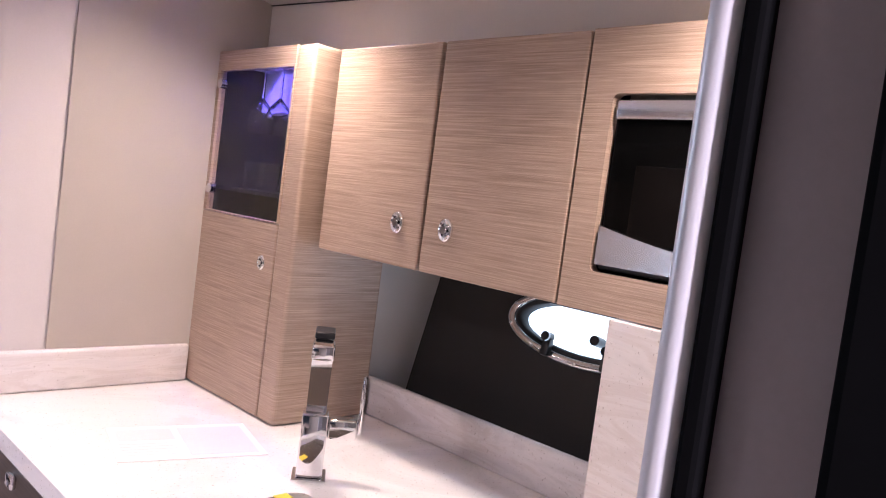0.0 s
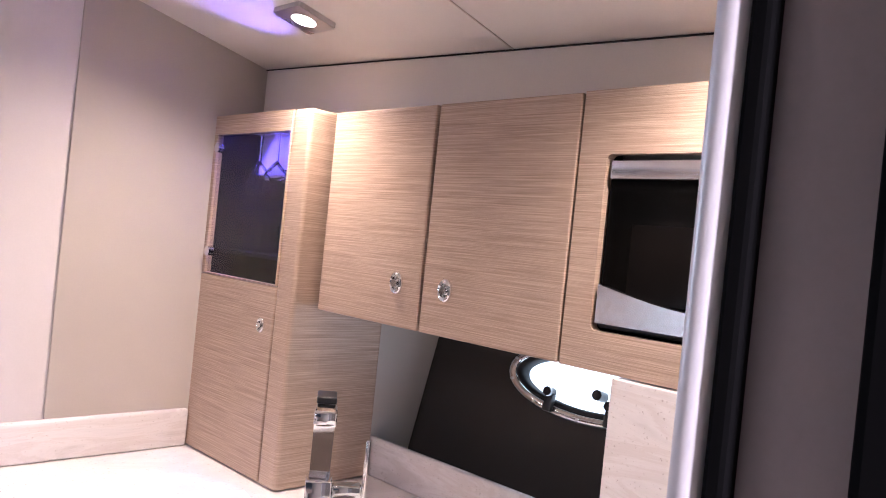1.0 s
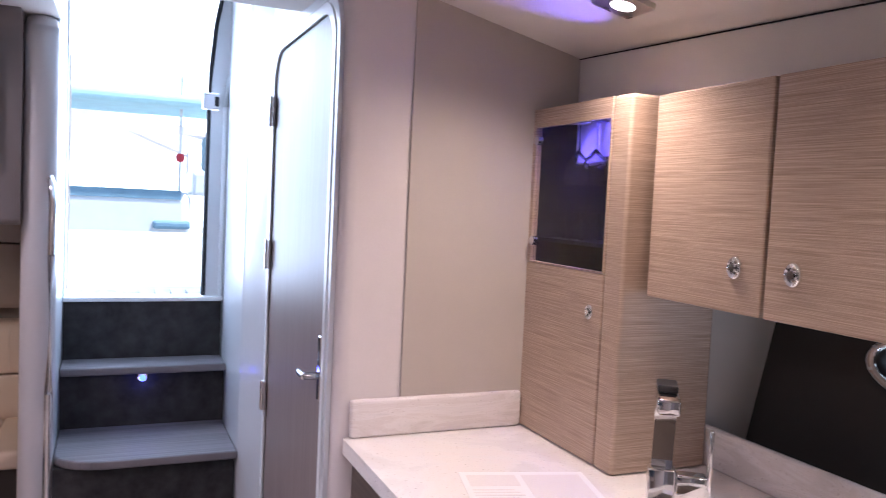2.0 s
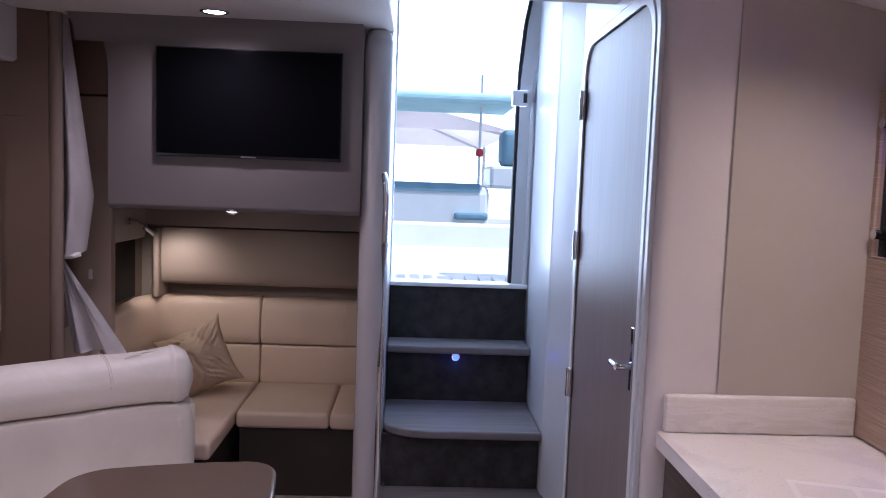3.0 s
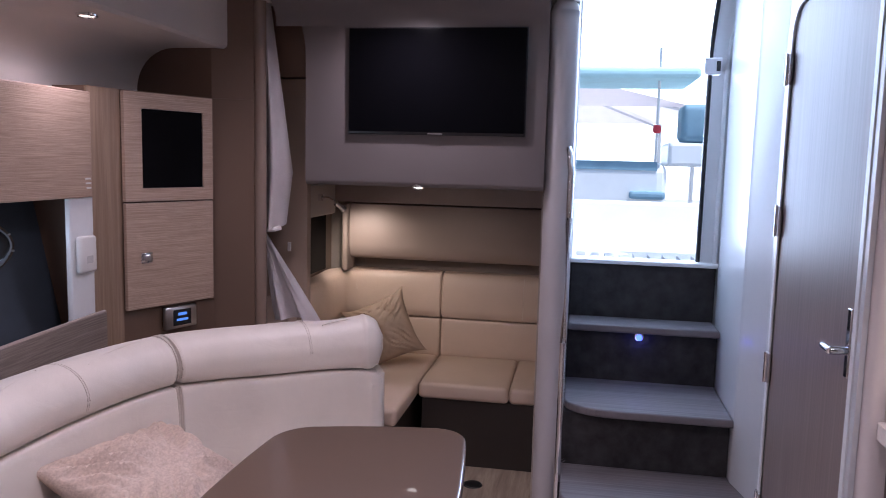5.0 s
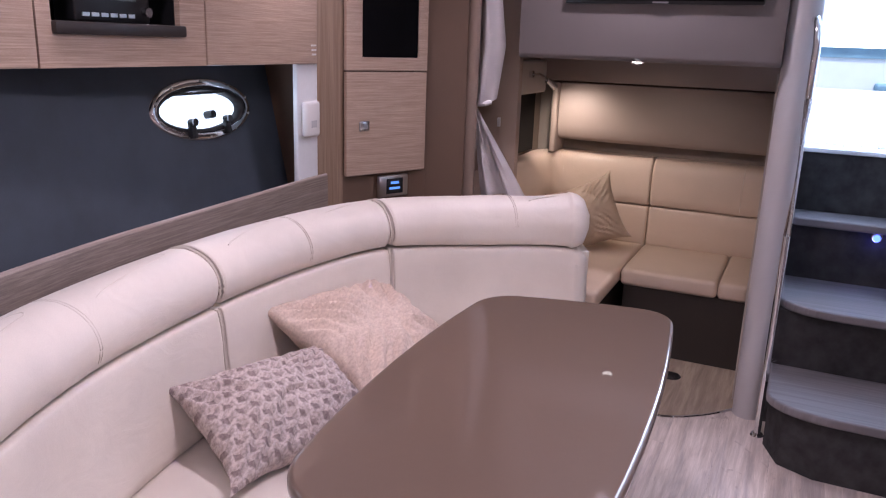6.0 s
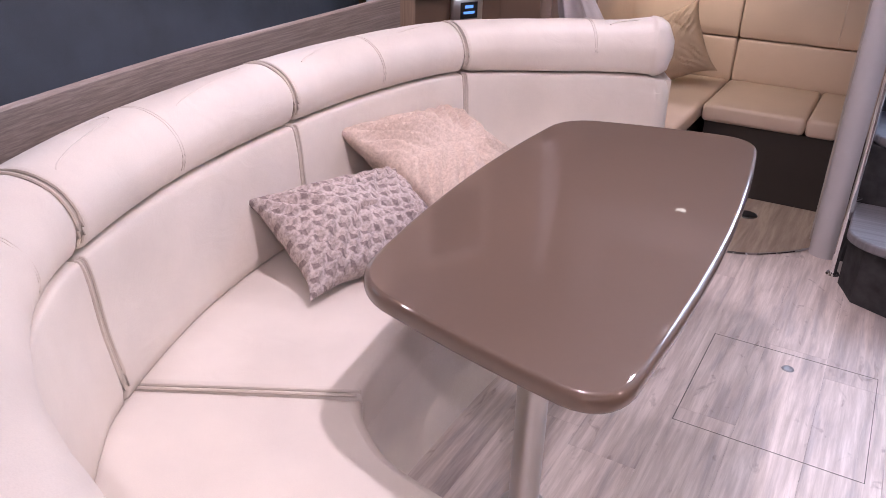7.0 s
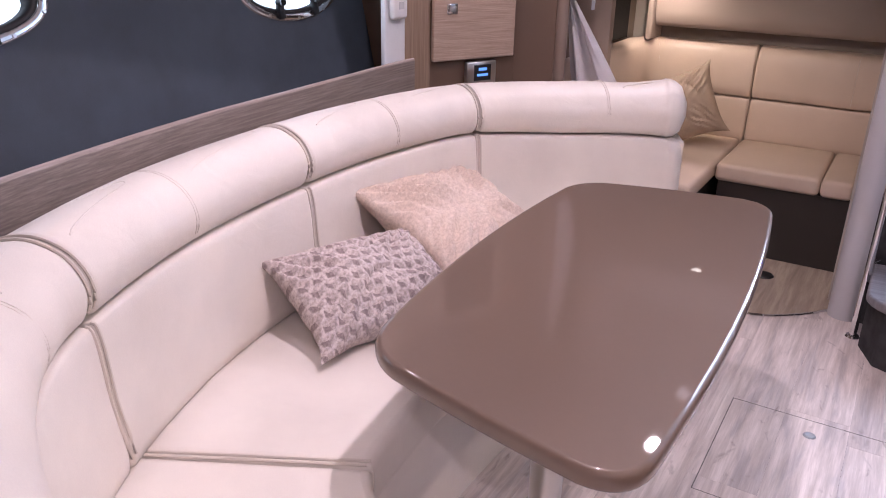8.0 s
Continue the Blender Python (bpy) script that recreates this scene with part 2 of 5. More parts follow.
def cube_weave(name, cell=0.035):
    """Tumbling blocks: hexagons cut into a dark, a middle and a pale facet, with cream lines between."""
    m, n, l, b = shader(name, 0.85, spec=0.2)

    def vec(op, *args):
        v = n.new("ShaderNodeVectorMath")
        v.operation = op
        for k, x in enumerate(args):
            if isinstance(x, tuple):
                v.inputs[k].default_value = x
            else:
                l.new(x, v.inputs[k])
        return v.outputs["Value"] if op in ("LENGTH", "DOT_PRODUCT") else v.outputs["Vector"]

    def num(op, *args):
        v = n.new("ShaderNodeMath")
        v.operation = op
        for k, x in enumerate(args):
            if isinstance(x, (int, float)):
                v.inputs[k].default_value = x
            else:
                l.new(x, v.inputs[k])
        return v.outputs[0]

    co = n.new("ShaderNodeTexCoord")
    wob = noise_tex(n, l, 26, detail=2)
    p = vec("MULTIPLY", co.outputs["Object"], (1 / cell, 1 / cell, 0.0))
    p = vec("ADD", p, vec("MULTIPLY", wob.outputs["Color"], (0.22, 0.22, 0.0)))
    half = (0.5, 0.866, 1.0)
    low = (-0.5, -0.866, -1.0)
    one = vec("WRAP", p, half, low)
    two = vec("WRAP", vec("ADD", p, (0.5, 0.866, 0.0)), half, low)
    pick = n.new("ShaderNodeMix")
    pick.data_type = "VECTOR"
    l.new(num("GREATER_THAN", vec("LENGTH", one), vec("LENGTH", two)), pick.inputs["Factor"])
    l.new(one, pick.inputs["A"])
    l.new(two, pick.inputs["B"])
    q = pick.outputs["Result"]
    xyz = n.new("ShaderNodeSeparateXYZ")
    l.new(q, xyz.inputs[0])
    turn = num("FRACT", num("ADD", num("MULTIPLY", num("ARCTAN2", xyz.outputs[1], xyz.outputs[0]), 1 / (2 * math.pi)), 1.0 - 1 / 12))
    face = ramp(n, l, turn, [(0.0, (0.52, 0.44, 0.405)), (0.333, (0.29, 0.235, 0.222)), (0.667, (0.43, 0.365, 0.338))])
    face.color_ramp.interpolation = "CONSTANT"
    away = vec("ABSOLUTE", q)
    edge = num("MAXIMUM", vec("DOT_PRODUCT", away, (1.0, 0.0, 0.0)), vec("DOT_PRODUCT", away, (0.5, 0.866, 0.0)))
    line = n.new("ShaderNodeMix")
    line.data_type = "RGBA"
    rng = n.new("ShaderNodeMapRange")
    rng.inputs["From Min"].default_value, rng.inputs["From Max"].default_value = 0.35, 0.45
    l.new(edge, rng.inputs["Value"])
    l.new(rng.outputs[0], line.inputs["Factor"])
    l.new(face.outputs[0], line.inputs["A"])
    line.inputs["B"].default_value = (0.56, 0.485, 0.455, 1)
    t2 = noise_tex(n, l, 130, detail=3)
    r2 = ramp(n, l, t2.outputs["Fac"], [(0.35, (0.48, 0.46, 0.48)), (0.6, (1, 1, 1))])
    l.new(mixed(n, l, line.outputs["Result"], r2.outputs[0], 0.7), b.inputs["Base Color"])
    bumped(n, l, b, t2.outputs["Fac"], 0.5, 0.002)
    return m


CUBES = cube_weave("mauve_block_weave")
BLUSH = surface("blush_flecked_weave", (0.60, 0.485, 0.405), 0.85, var=0.17, big=110, fine=330, bump=0.7, dist=0.002, spec=0.2)
GOLD = surface("bronze_satin_weave", (0.35, 0.26, 0.19), 0.5, var=0.16, big=12, fine=260, bump=0.4)

# ---- mesh tools ----


def part(name, bm, material, parent=None, label=""):
    me = bpy.data.meshes.new(name)
    bmesh.ops.recalc_face_normals(bm, faces=bm.faces)
    bm.to_mesh(me)
    bm.free()
    me.materials.append(material)
    ob = new(name, me)
    ob.parent = parent
    return tagged(ob, label)


def smooth(ob, angle=40):
    ob.data.shade_smooth()
    ob.data.set_sharp_from_angle(angle=radians(angle))
    return ob


def level(ob):
    """Keeps the broad flat faces of a smooth-shaded piece truly flat."""
    for f in ob.data.polygons:
        if f.area > 0.02:
            f.use_smooth = False
    return ob


def thing(name, m, label, category, group=""):
    ob = new(name)
    ob.empty_display_size = 0.05
    ob.matrix_world = m
    return tagged(ob, label, category, group)


def structure(ob, label=""):
    return tagged(ob, label, kind="structure")


def box(x0, x1, y0, y1, z0, z1, r=0.0, seg=2, bm=None):
    one = bmesh.new()
    bmesh.ops.create_cube(one, size=1)
    bmesh.ops.scale(one, vec=(x1 - x0, y1 - y0, z1 - z0), verts=one.verts)
    bmesh.ops.translate(one, vec=((x0 + x1) / 2, (y0 + y1) / 2, (z0 + z1) / 2), verts=one.verts)
    if r:
        bmesh.ops.bevel(one, geom=one.edges, offset=r, segments=seg, profile=0.5, affect="EDGES")
    return joined(bm, one)


def joined(bm, one):
    if bm is None:
        return one
    me = bpy.data.meshes.new("tmp")
    one.to_mesh(me)
    one.free()
    bm.from_mesh(me)
    bpy.data.meshes.remove(me)
    return bm


def rod(p0, p1, r, seg=16, r2=None, bm=None):
    one = bmesh.new()
    p0, p1 = Vector(p0), Vector(p1)
    d = p1 - p0
    bmesh.ops.create_cone(one, cap_ends=True, segments=seg, radius1=r, radius2=r if r2 is None else r2, depth=d.length)
    m = Matrix.Translation((p0 + p1) / 2) @ d.to_track_quat("Z", "Y").to_matrix().to_4x4()
    bmesh.ops.transform(one, matrix=m, verts=one.verts)
    return joined(bm, one)


def grid_faces(bm, rows, closed=False):
    """Skin between rows of points; every row has as many points."""
    vs = [[bm.verts.new(p) for p in row] for row in rows]
    k = len(rows[0])
    for a, b in zip(vs, vs[1:]):
        for i in range(k if closed else k - 1):
            j = (i + 1) % k
            bm.faces.new((a[i], a[j], b[j], b[i]))
    return vs


def tube(points, r, seg=10, closed=False):
    bm = bmesh.new()
    pts = [Vector(p) for p in points]
    rows = []
    up = Vector((0, 0, 1))
    n = len(pts)
    for i, p in enumerate(pts):
        a = pts[(i - 1) % n] if (i or closed) else p
        b = pts[(i + 1) % n] if (i < n - 1 or closed) else p
        d = (b - a).normalized()
        side = d.cross(up)
        if side.length < 0.05:
            side = d.cross(Vector((0, 1, 0)))
        side.normalize()
        w = side.cross(d)
        rows.append([p + r * (math.cos(t) * side + math.sin(t) * w) for t in (2 * math.pi * k / seg for k in range(seg))])
    if closed:
        rows.append(rows[0])
    vs = grid_faces(bm, rows, True)
    if not closed:
        bm.faces.new(vs[0][::-1])
        bm.faces.new(vs[-1])
    else:
        bmesh.ops.remove_doubles(bm, verts=bm.verts, dist=1e-6)
    return bm


def lathe(profile, seg=32, axis_x=0.0, axis_y=0.0):
    bm = bmesh.new()
    rows = [[(axis_x + r * math.cos(t), axis_y + r * math.sin(t), z) for t in (2 * math.pi * k / seg for k in range(seg))] for r, z in profile]
    grid_faces(bm, rows, True)
    return bm


def slab(outline, z0, z1, r=0.0, seg=3):
    """A flat piece with any outline, its rims rounded."""
    bm = bmesh.new()
    bottom = [bm.verts.new((x, y, z0)) for x, y in outline]
    f = bm.faces.new(bottom)
    ex = bmesh.ops.extrude_face_region(bm, geom=[f])
    top = [v for v in ex["geom"] if isinstance(v, bmesh.types.BMVert)]
    bmesh.ops.translate(bm, vec=(0, 0, z1 - z0), verts=top)
    if r:
        es = [e for e in bm.edges if abs(e.verts[0].co.z - e.verts[1].co.z) < 1e-6]
        bmesh.ops.bevel(bm, geom=es, offset=r, segments=seg, profile=0.5, affect="EDGES")
    return bm


def plate(m, outline, holes, depth):
    """A board in the plane of m's x and y, with holes through it, thick along m's -z."""
    bm = bmesh.new()
    edges = []
    for loop in [outline, *holes]:
        vs = [bm.verts.new((x, y, 0)) for x, y in loop]
        edges += [bm.edges.new((vs[i], vs[(i + 1) % len(vs)])) for i in range(len(vs))]
    bmesh.ops.triangle_fill(bm, use_beauty=True, use_dissolve=False, edges=edges)
    ex = bmesh.ops.extrude_face_region(bm, geom=bm.faces[:])
    bmesh.ops.translate(bm, vec=(0, 0, -depth), verts=[v for v in ex["geom"] if isinstance(v, bmesh.types.BMVert)])
    bmesh.ops.transform(bm, matrix=m, verts=bm.verts)
    return bm


def axes(origin, u, v):
    """A frame whose x runs along u and y along v."""
    u, v = Vector(u).normalized(), Vector(v).normalized()
    w = u.cross(v)
    m = Matrix((u, v, w)).transposed().to_4x4()
    m.translation = origin
    return m


def rounded(x0, x1, y0, y1, r, seg=6, corners=(1, 1, 1, 1)):
    """Outline of a rectangle with rounded corners, from the lower left, counter-clockwise."""
    out = []
    for k, (cx, cy) in enumerate(((x0, y0), (x1, y0), (x1, y1), (x0, y1))):
        if not corners[k]:
            out.append((cx, cy))
            continue
        ox, oy = cx + (r if k in (0, 3) else -r), cy + (r if k in (0, 1) else -r)
        for s in range(seg + 1):
            a = math.pi * (1 + k / 2 + s / seg / 2)
            out.append((ox + r * math.cos(a), oy + r * math.sin(a)))
    return out


def ellipse(cx, cy, a, b, seg=40):
    return [(cx + a * math.cos(2 * math.pi * k / seg), cy + b * math.sin(2 * math.pi * k / seg)) for k in range(seg)]


def spline(points, per=10):
    """Smooth curve through plan points."""
    p = [Vector(q) for q in points]
    p = [2 * p[0] - p[1], *p, 2 * p[-1] - p[-2]]
    out = []
    for i in range(1, len(p) - 2):
        for s in range(per):
            t = s / per
            out.append(0.5 * (2 * p[i] + (p[i + 1] - p[i - 1]) * t + (2 * p[i - 1] - 5 * p[i] + 4 * p[i + 1] - p[i + 2]) * t * t + (3 * p[i] - p[i - 1] - 3 * p[i + 1] + p[i + 2]) * t ** 3))
    out.append(p[-2])
    return out


def sweep(plan, profile, inward=1.0, ends=(0.02, 0.02), drop=None):
    """Closed profile of (out, z) pairs carried along a plan curve; its ends are drawn in to a soft rim. out > 0 points to the curve's left times inward."""
    n = len(plan)
    cx = sum(a for a, _ in profile) / len(profile)
    cz = sum(b for _, b in profile) / len(profile)
    stations = []
    for i, p in enumerate(plan):
        d = (plan[min(i + 1, n - 1)] - plan[max(i - 1, 0)]).normalized()
        stations.append((Vector((p.x, p.y)), Vector((d.x, d.y)), Vector((-d.y, d.x)) * inward))
    rows = []
    steps = (0.0, 0.3, 0.6, 0.85, 1.0)

    def ring(p, left, k, ends, u=0.0):
        w = max(abs(a - cx) for a, _ in profile)
        s = 1 - ends * (1 - k) / w
        h = max(abs(b - cz) for _, b in profile)
        sz = 1 - ends * (1 - k) / h
        out = []
        for a, b in profile:
            o, z = cx + (a - cx) * s, cz + (b - cz) * sz
            if drop:
                z += drop(u, a, b)
            q = Vector((p.x + left.x * o, p.y + left.y * o, z))
            puff = noise.noise(q * 7.0) * 0.0035 + noise.noise(q * 23.0) * 0.0012
            out.append((q.x + left.x * puff, q.y + left.y * puff, q.z + puff * 0.6))
        return out

    e0, e1 = ends
    p, d, left = stations[0]
    for t in steps:
        k = math.sqrt(1 - (1 - t) ** 2)
        rows.append(ring(p + d * e0 * t, left, k, e0, 0.0))
    a, b = stations[0][0], stations[-1][0]
    rows += [ring(q, lf, 1.0, e0, i / (n - 1)) for i, (q, _, lf) in enumerate(stations) if (q - a).length > e0 + 0.002 and (q - b).length > e1 + 0.002]
    p, d, left = stations[-1]
    for t in steps[::-1]:
        k = math.sqrt(1 - (1 - t) ** 2)
        rows.append(ring(p - d * e1 * t, left, k, e1, 1.0))
    bm = bmesh.new()
    vs = grid_faces(bm, rows, True)
    bm.faces.new(vs[0][::-1])
    bm.faces.new(vs[-1])
    return bm


def rounded_profile(points, per=4):
    p = [Vector((a, b)) for a, b in points]
    n = len(p)
    out = []
    for i in range(n):
        p0, p1, p2, p3 = p[i - 1], p[i], p[(i + 1) % n], p[(i + 2) % n]
        for s in range(per):
            t = s / per
            v = 0.5 * (2 * p1 + (p2 - p0) * t + (2 * p0 - 5 * p1 + 4 * p2 - p3) * t * t + (3 * p1 - p0 - 3 * p2 + p3) * t ** 3)
            out.append((v.x, v.y))
    return out


def pillow(w, h, d, seed=0, n=40, slack=1.0):
    """A stuffed cushion lying in x and y, thick along z, with pulled-out corners."""
    bm = bmesh.new()
    for side in (1, -1):
        rows = []
        for j in range(n + 1):
            v = 2 * j / n - 1
            row = []
            for i in range(n + 1):
                u = 2 * i / n - 1
                k = ((1 - u * u) * (1 - v * v)) ** 0.56
                pinch = 1 - 0.15 * (1 - abs(u) ** 3) * abs(v) ** 4
                pinch2 = 1 - 0.15 * (1 - abs(v) ** 3) * abs(u) ** 4
                wob = (noise.noise(Vector((u * 1.7 + seed, v * 1.7, side * 2.0))) * 0.22 + noise.noise(Vector((u * 5 + seed, v * 4, side * 3.0))) * 0.10) * k
                corner = (abs(u) * abs(v)) ** 0.6
                across = abs(u * w - v * h * (1 if u * v > 0 else -1)) / max(w, h)
                wob += corner * 0.30 * math.sin(across * 30 + seed + 4 * noise.noise(Vector((u * 2 + seed, v * 2, side)))) * k ** 0.5
                wob -= 0.13 * max(0.0, 1 - abs(noise.noise(Vector((u * 1.3 - seed, v * 1.6, side * 5.0)))) * 9) * k
                wob *= slack
                pull = 0.010 * (slack - 1) * noise.noise(Vector((u * 3.1 + seed, v * 3.1, 7.0)))
                row.append((u * w / 2 * pinch2 + pull, v * h / 2 * pinch + pull * 1.4, side * d / 2 * (k * (1 + wob))))
            rows.append(row)
        grid_faces(bm, rows)
    bmesh.ops.remove_doubles(bm, verts=bm.verts, dist=1e-5)
    return bm

# ---- structure ----
TILT = 0.045


def lifted(bm, fn):
    for v in bm.verts:
        v.co.z += fn(v.co.x, v.co.y)
    return bm


structure(part("floor", box(-1.6, 2.4, -1.9, 3.1, -0.08, -0.005), DARK_BASE), "limed grey wood vinyl plank floor")
ceil_flat = [(-1.6, -1.9), (1.42, -1.9), (1.42, 1.26), (1.27, 1.26), (1.27, 1.75), (0.53, 1.75), (0.53, 2.7), (-1.6, 2.7)]
bm = lifted(plate(axes((0, 0, 2.10), (1, 0, 0), (0, 1, 0)), ceil_flat, [], 0.05), lambda x, y: TILT * y)
one = lifted(plate(axes((0, 0, 2.10), (1, 0, 0), (0, 1, 0)), [(1.42, -1.9), (2.4, -1.9), (2.4, 1.26), (1.42, 1.26)], [], 0.05), lambda x, y: TILT * y - 0.227 * (x - 1.42))
structure(part("ceiling", joined(bm, one), CEILING), "pale beige vinyl cabin ceiling")
seam = bmesh.new()
for x0, x1, y0, y1 in ((1.42, 1.95, 0.298, 0.302), (1.418, 1.422, -1.8, 1.23)):
    lifted(box(x0, x1, y0, y1, 2.0475, 2.0495, bm=seam), lambda x, y: 0)
lifted(seam, lambda x, y: TILT * y - max(0, 0.227 * (x - 1.42)))
structure(part("trim", seam, PIPING), "thin ceiling panel joint")

deck = bmesh.new()
for x0, x1, y0, y1 in ((-1.62, 2.58, -1.95, 1.72), (-1.62, 0.478, 1.72, 3.7), (1.31, 2.58, 1.72, 3.7)):
    box(x0, x1, y0, y1, 2.36, 2.40, bm=deck)
structure(part("ceiling_deck", deck, WHITE_GEL), "white deck over the cabin")
eave = bmesh.new()
lifted(box(1.9475, 1.952, -1.5, 1.226, 1.926, 1.9285, bm=eave), lambda x, y: TILT * y)
structure(part("trim", eave, RUBBER), "thin dark joint along the ceiling")

# wall between galley and head, with its rounded free corner
outline = [(1.262, 1.30), (1.262, 1.262), (1.268, 1.245), (1.282, 1.237), (1.30, 1.235), (2.4, 1.235), (2.4, 1.285), (1.31, 1.285), (1.31, 1.30)]
structure(smooth(part("wall_galley_end", slab(outline, 0, 2.2), WALL_EDGE), 50), "pale taupe vinyl galley end wall")
structure(part("wall_panel", box(1.441, 1.99, 1.2275, 1.2345, 1.0, 2.2, 0.002), GALLEY_PANEL), "taupe vinyl wall panel above the counter")

# side wall of the stairs with the head door
WALL_SIDE = axes((1.25, 0, 0), (0, -1, 0), (0, 0, 1))
hole = rounded(-2.125, -1.325, 0.10, 2.055, 0.11, 8, (0, 0, 1, 1))
structure(part("wall_stairs_side", plate(WALL_SIDE, [(-3.10, 0), (-1.30, 0), (-1.30, 2.75), (-3.10, 2.75)], [hole], 0.05), GEL), "glossy pale grey gelcoat wall beside the steps")


def ring(m, outer, inner, d0, d1):
    mm = m @ Matrix.Translation((0, 0, d1))
    return plate(mm, outer, [inner], d1 - d0)


door = structure(part("door_1", plate(axes((1.2535, 0, 0), (0, -1, 0), (0, 0, 1)), rounded(-2.1215, -1.3285, 0.104, 2.0515, 0.107, 8, (0, 0, 1, 1)), [], 0.03), DOOR_WOOD), "closed grey oak door with rounded top corners")
part("door_frame", ring(WALL_SIDE, rounded(-2.150, -1.300, 0.08, 2.085, 0.13, 8, (0, 0, 1, 1)), hole, -0.02, 0.006), WHITE_GEL, door, "white moulded door frame")
part("door_frame", ring(WALL_SIDE, rounded(-2.185, -1.268, 0.08, 2.12, 0.15, 8, (0, 0, 1, 1)), rounded(-2.155, -1.295, 0.09, 2.09, 0.13, 8, (0, 0, 1, 1)), -0.01, 0.003), GEL, door)
liner = [(1.2495, 2.19), (1.2495, 2.998), (1.205, 2.998), (1.2005, 2.415), (1.206, 2.395)]
structure(part("wall_stairs_liner", slab(liner, 0.0, 2.70), GEL), "pale grey gelcoat liner beside the upper steps")
for z in (1.85, 1.335, 0.815, 0.3):
    hinge = part("hinge", box(1.238, 1.248, 2.105, 2.150, z - 0.052, z + 0.052, 0.002), STEEL, door, "steel butt hinge")
    part("pin", rod((1.236, 2.128, z - 0.054), (1.236, 2.128, z + 0.054), 0.006, 10), CHROME, hinge)
plate_h = part("handle_plate", box(1.246, 1.2532, 1.345, 1.372, 0.99, 1.17, 0.003), CHROME, door, "chrome lock plate")
bm = rod((1.255, 1.358, 1.06), (1.205, 1.358, 1.06), 0.011, 14)
joined(bm, tube([(1.205, 1.352, 1.06), (1.203, 1.38, 1.062), (1.205, 1.41, 1.061), (1.212, 1.44, 1.056)], 0.0095, 12))
smooth(part("lever", bm, surface("smoky_chrome", (0.50, 0.50, 0.52), 0.14, 1.0, var=0.03, bump=0.0), plate_h, "chrome lever handle"), 50)

# companionway
structure(part("wall_stairs_inner", box(0.478, 0.528, 2.54, 3.10, 0, 2.75, 0.004), GEL), "pale grey gelcoat wall beside the steps")
COMP = axes((0, 3.05, 0), (1, 0, 0), (0, 0, 1))
opening = [(0.535, 1.06), (1.118, 1.06), (1.120, 1.9), (1.126, 2.12), (1.145, 2.33), (1.165, 2.45), (1.19, 2.55), (0.535, 2.55)]
jamb = structure(part("wall_companionway", plate(COMP, [(0.479, 0), (1.32, 0), (1.32, 2.75), (0.479, 2.75)], [opening], 0.07), WHITE_GEL), "white gelcoat companionway bulkhead")
smooth(part("seal", tube([(1.116, 3.035, 1.07), (1.118, 3.035, 1.6), (1.120, 3.035, 1.95), (1.126, 3.035, 2.12), (1.143, 3.035, 2.32), (1.175, 3.035, 2.5)], 0.010, 8), RUBBER, jamb, "black rubber door seal"))
smooth(part("jamb_moulding", tube([(1.198, 3.04, 1.06), (1.199, 3.04, 1.95), (1.212, 3.04, 2.09), (1.242, 3.04, 2.2), (1.30, 3.04, 2.32)], 0.016, 8), WHITE_GEL, jamb))
latch = part("latch", box(1.09, 1.165, 3.005, 3.046, 1.93, 2.005, 0.006), ALU, jamb, "grey latch box")
part("latch_slot", box(1.142, 1.160, 3.001, 3.006, 1.945, 1.99, 0.002), BLACK, latch)
part("sill", box(0.53, 1.21, 3.00, 3.12, 1.045, 1.066, 0.006), WHITE_GEL, jamb, "white moulded door sill")

structure(part("ceiling_stairs", box(0.45, 1.32, 1.70, 3.12, 2.72, 2.76), WHITE_GEL), "white moulded companionway hatch cover")
structure(part("wall_hatch_front", box(0.48, 1.30, 1.70, 1.749, 2.17, 2.72), WHITE_GEL), "white hatch coaming")
structure(part("wall_hatch_side", box(0.479, 0.527, 1.75, 2.539, 2.17, 2.72), WHITE_GEL), "white hatch coaming")

# bulkhead with the screen, over the mid cabin
BULK_X0, BULK_X1 = -0.60, 0.414
flare = [(BULK_X0 - 0.19 * (1 - math.cos(a)), 1.93 + 0.30 * math.sin(a)) for a in (math.pi / 2 * k / 10 for k in range(11))]
bm = plate(axes((0, 2.45, 0), (1, 0, 0), (0, 0, 1)), [(BULK_X0, 1.40), (BULK_X1, 1.40), (BULK_X1, 2.35), (flare[-1][0], 2.35)] + flare[::-1], [], 0.10)
bmesh.ops.recalc_face_normals(bm, faces=bm.faces)
bmesh.ops.bevel(bm, geom=[e for e in bm.edges if all(abs(v.co.y - 2.45) < 1e-4 and abs(v.co.z - 1.40) < 1e-4 for v in e.verts)], offset=0.022, segments=5, profile=0.5, affect="EDGES")
screen_wall = structure(smooth(part("wall_screen_bulkhead", bm, SCREEN_WALL), 30), "grey padded bulkhead above the mid cabin")
part("box_behind", box(BULK_X0, BULK_X1, 2.5505, 3.36, 1.40, 2.35), SCREEN_WALL, screen_wall)
cove = [(2.4495, 2.06)] + [(2.45 - 0.10 * (1 - math.cos(a)), 2.06 + 0.10 * math.sin(a)) for a in (math.pi / 2 * k / 8 for k in range(1, 9))] + [(2.4495, 2.19)]
bm = bmesh.new()
vs = grid_faces(bm, [[(x, y, z) for y, z in cove] for x in (flare[-3][0], BULK_X1)], True)
bm.faces.new(vs[0])
bm.faces.new(vs[1][::-1])
smooth(part("cove", bm, SCREEN_WALL, screen_wall), 40)
structure(part("trim", box(-0.80, 0.398, 3.362, 3.42, 1.276, 1.397, 0.003), CABIN_PAD), "taupe fascia strip below the overhead")
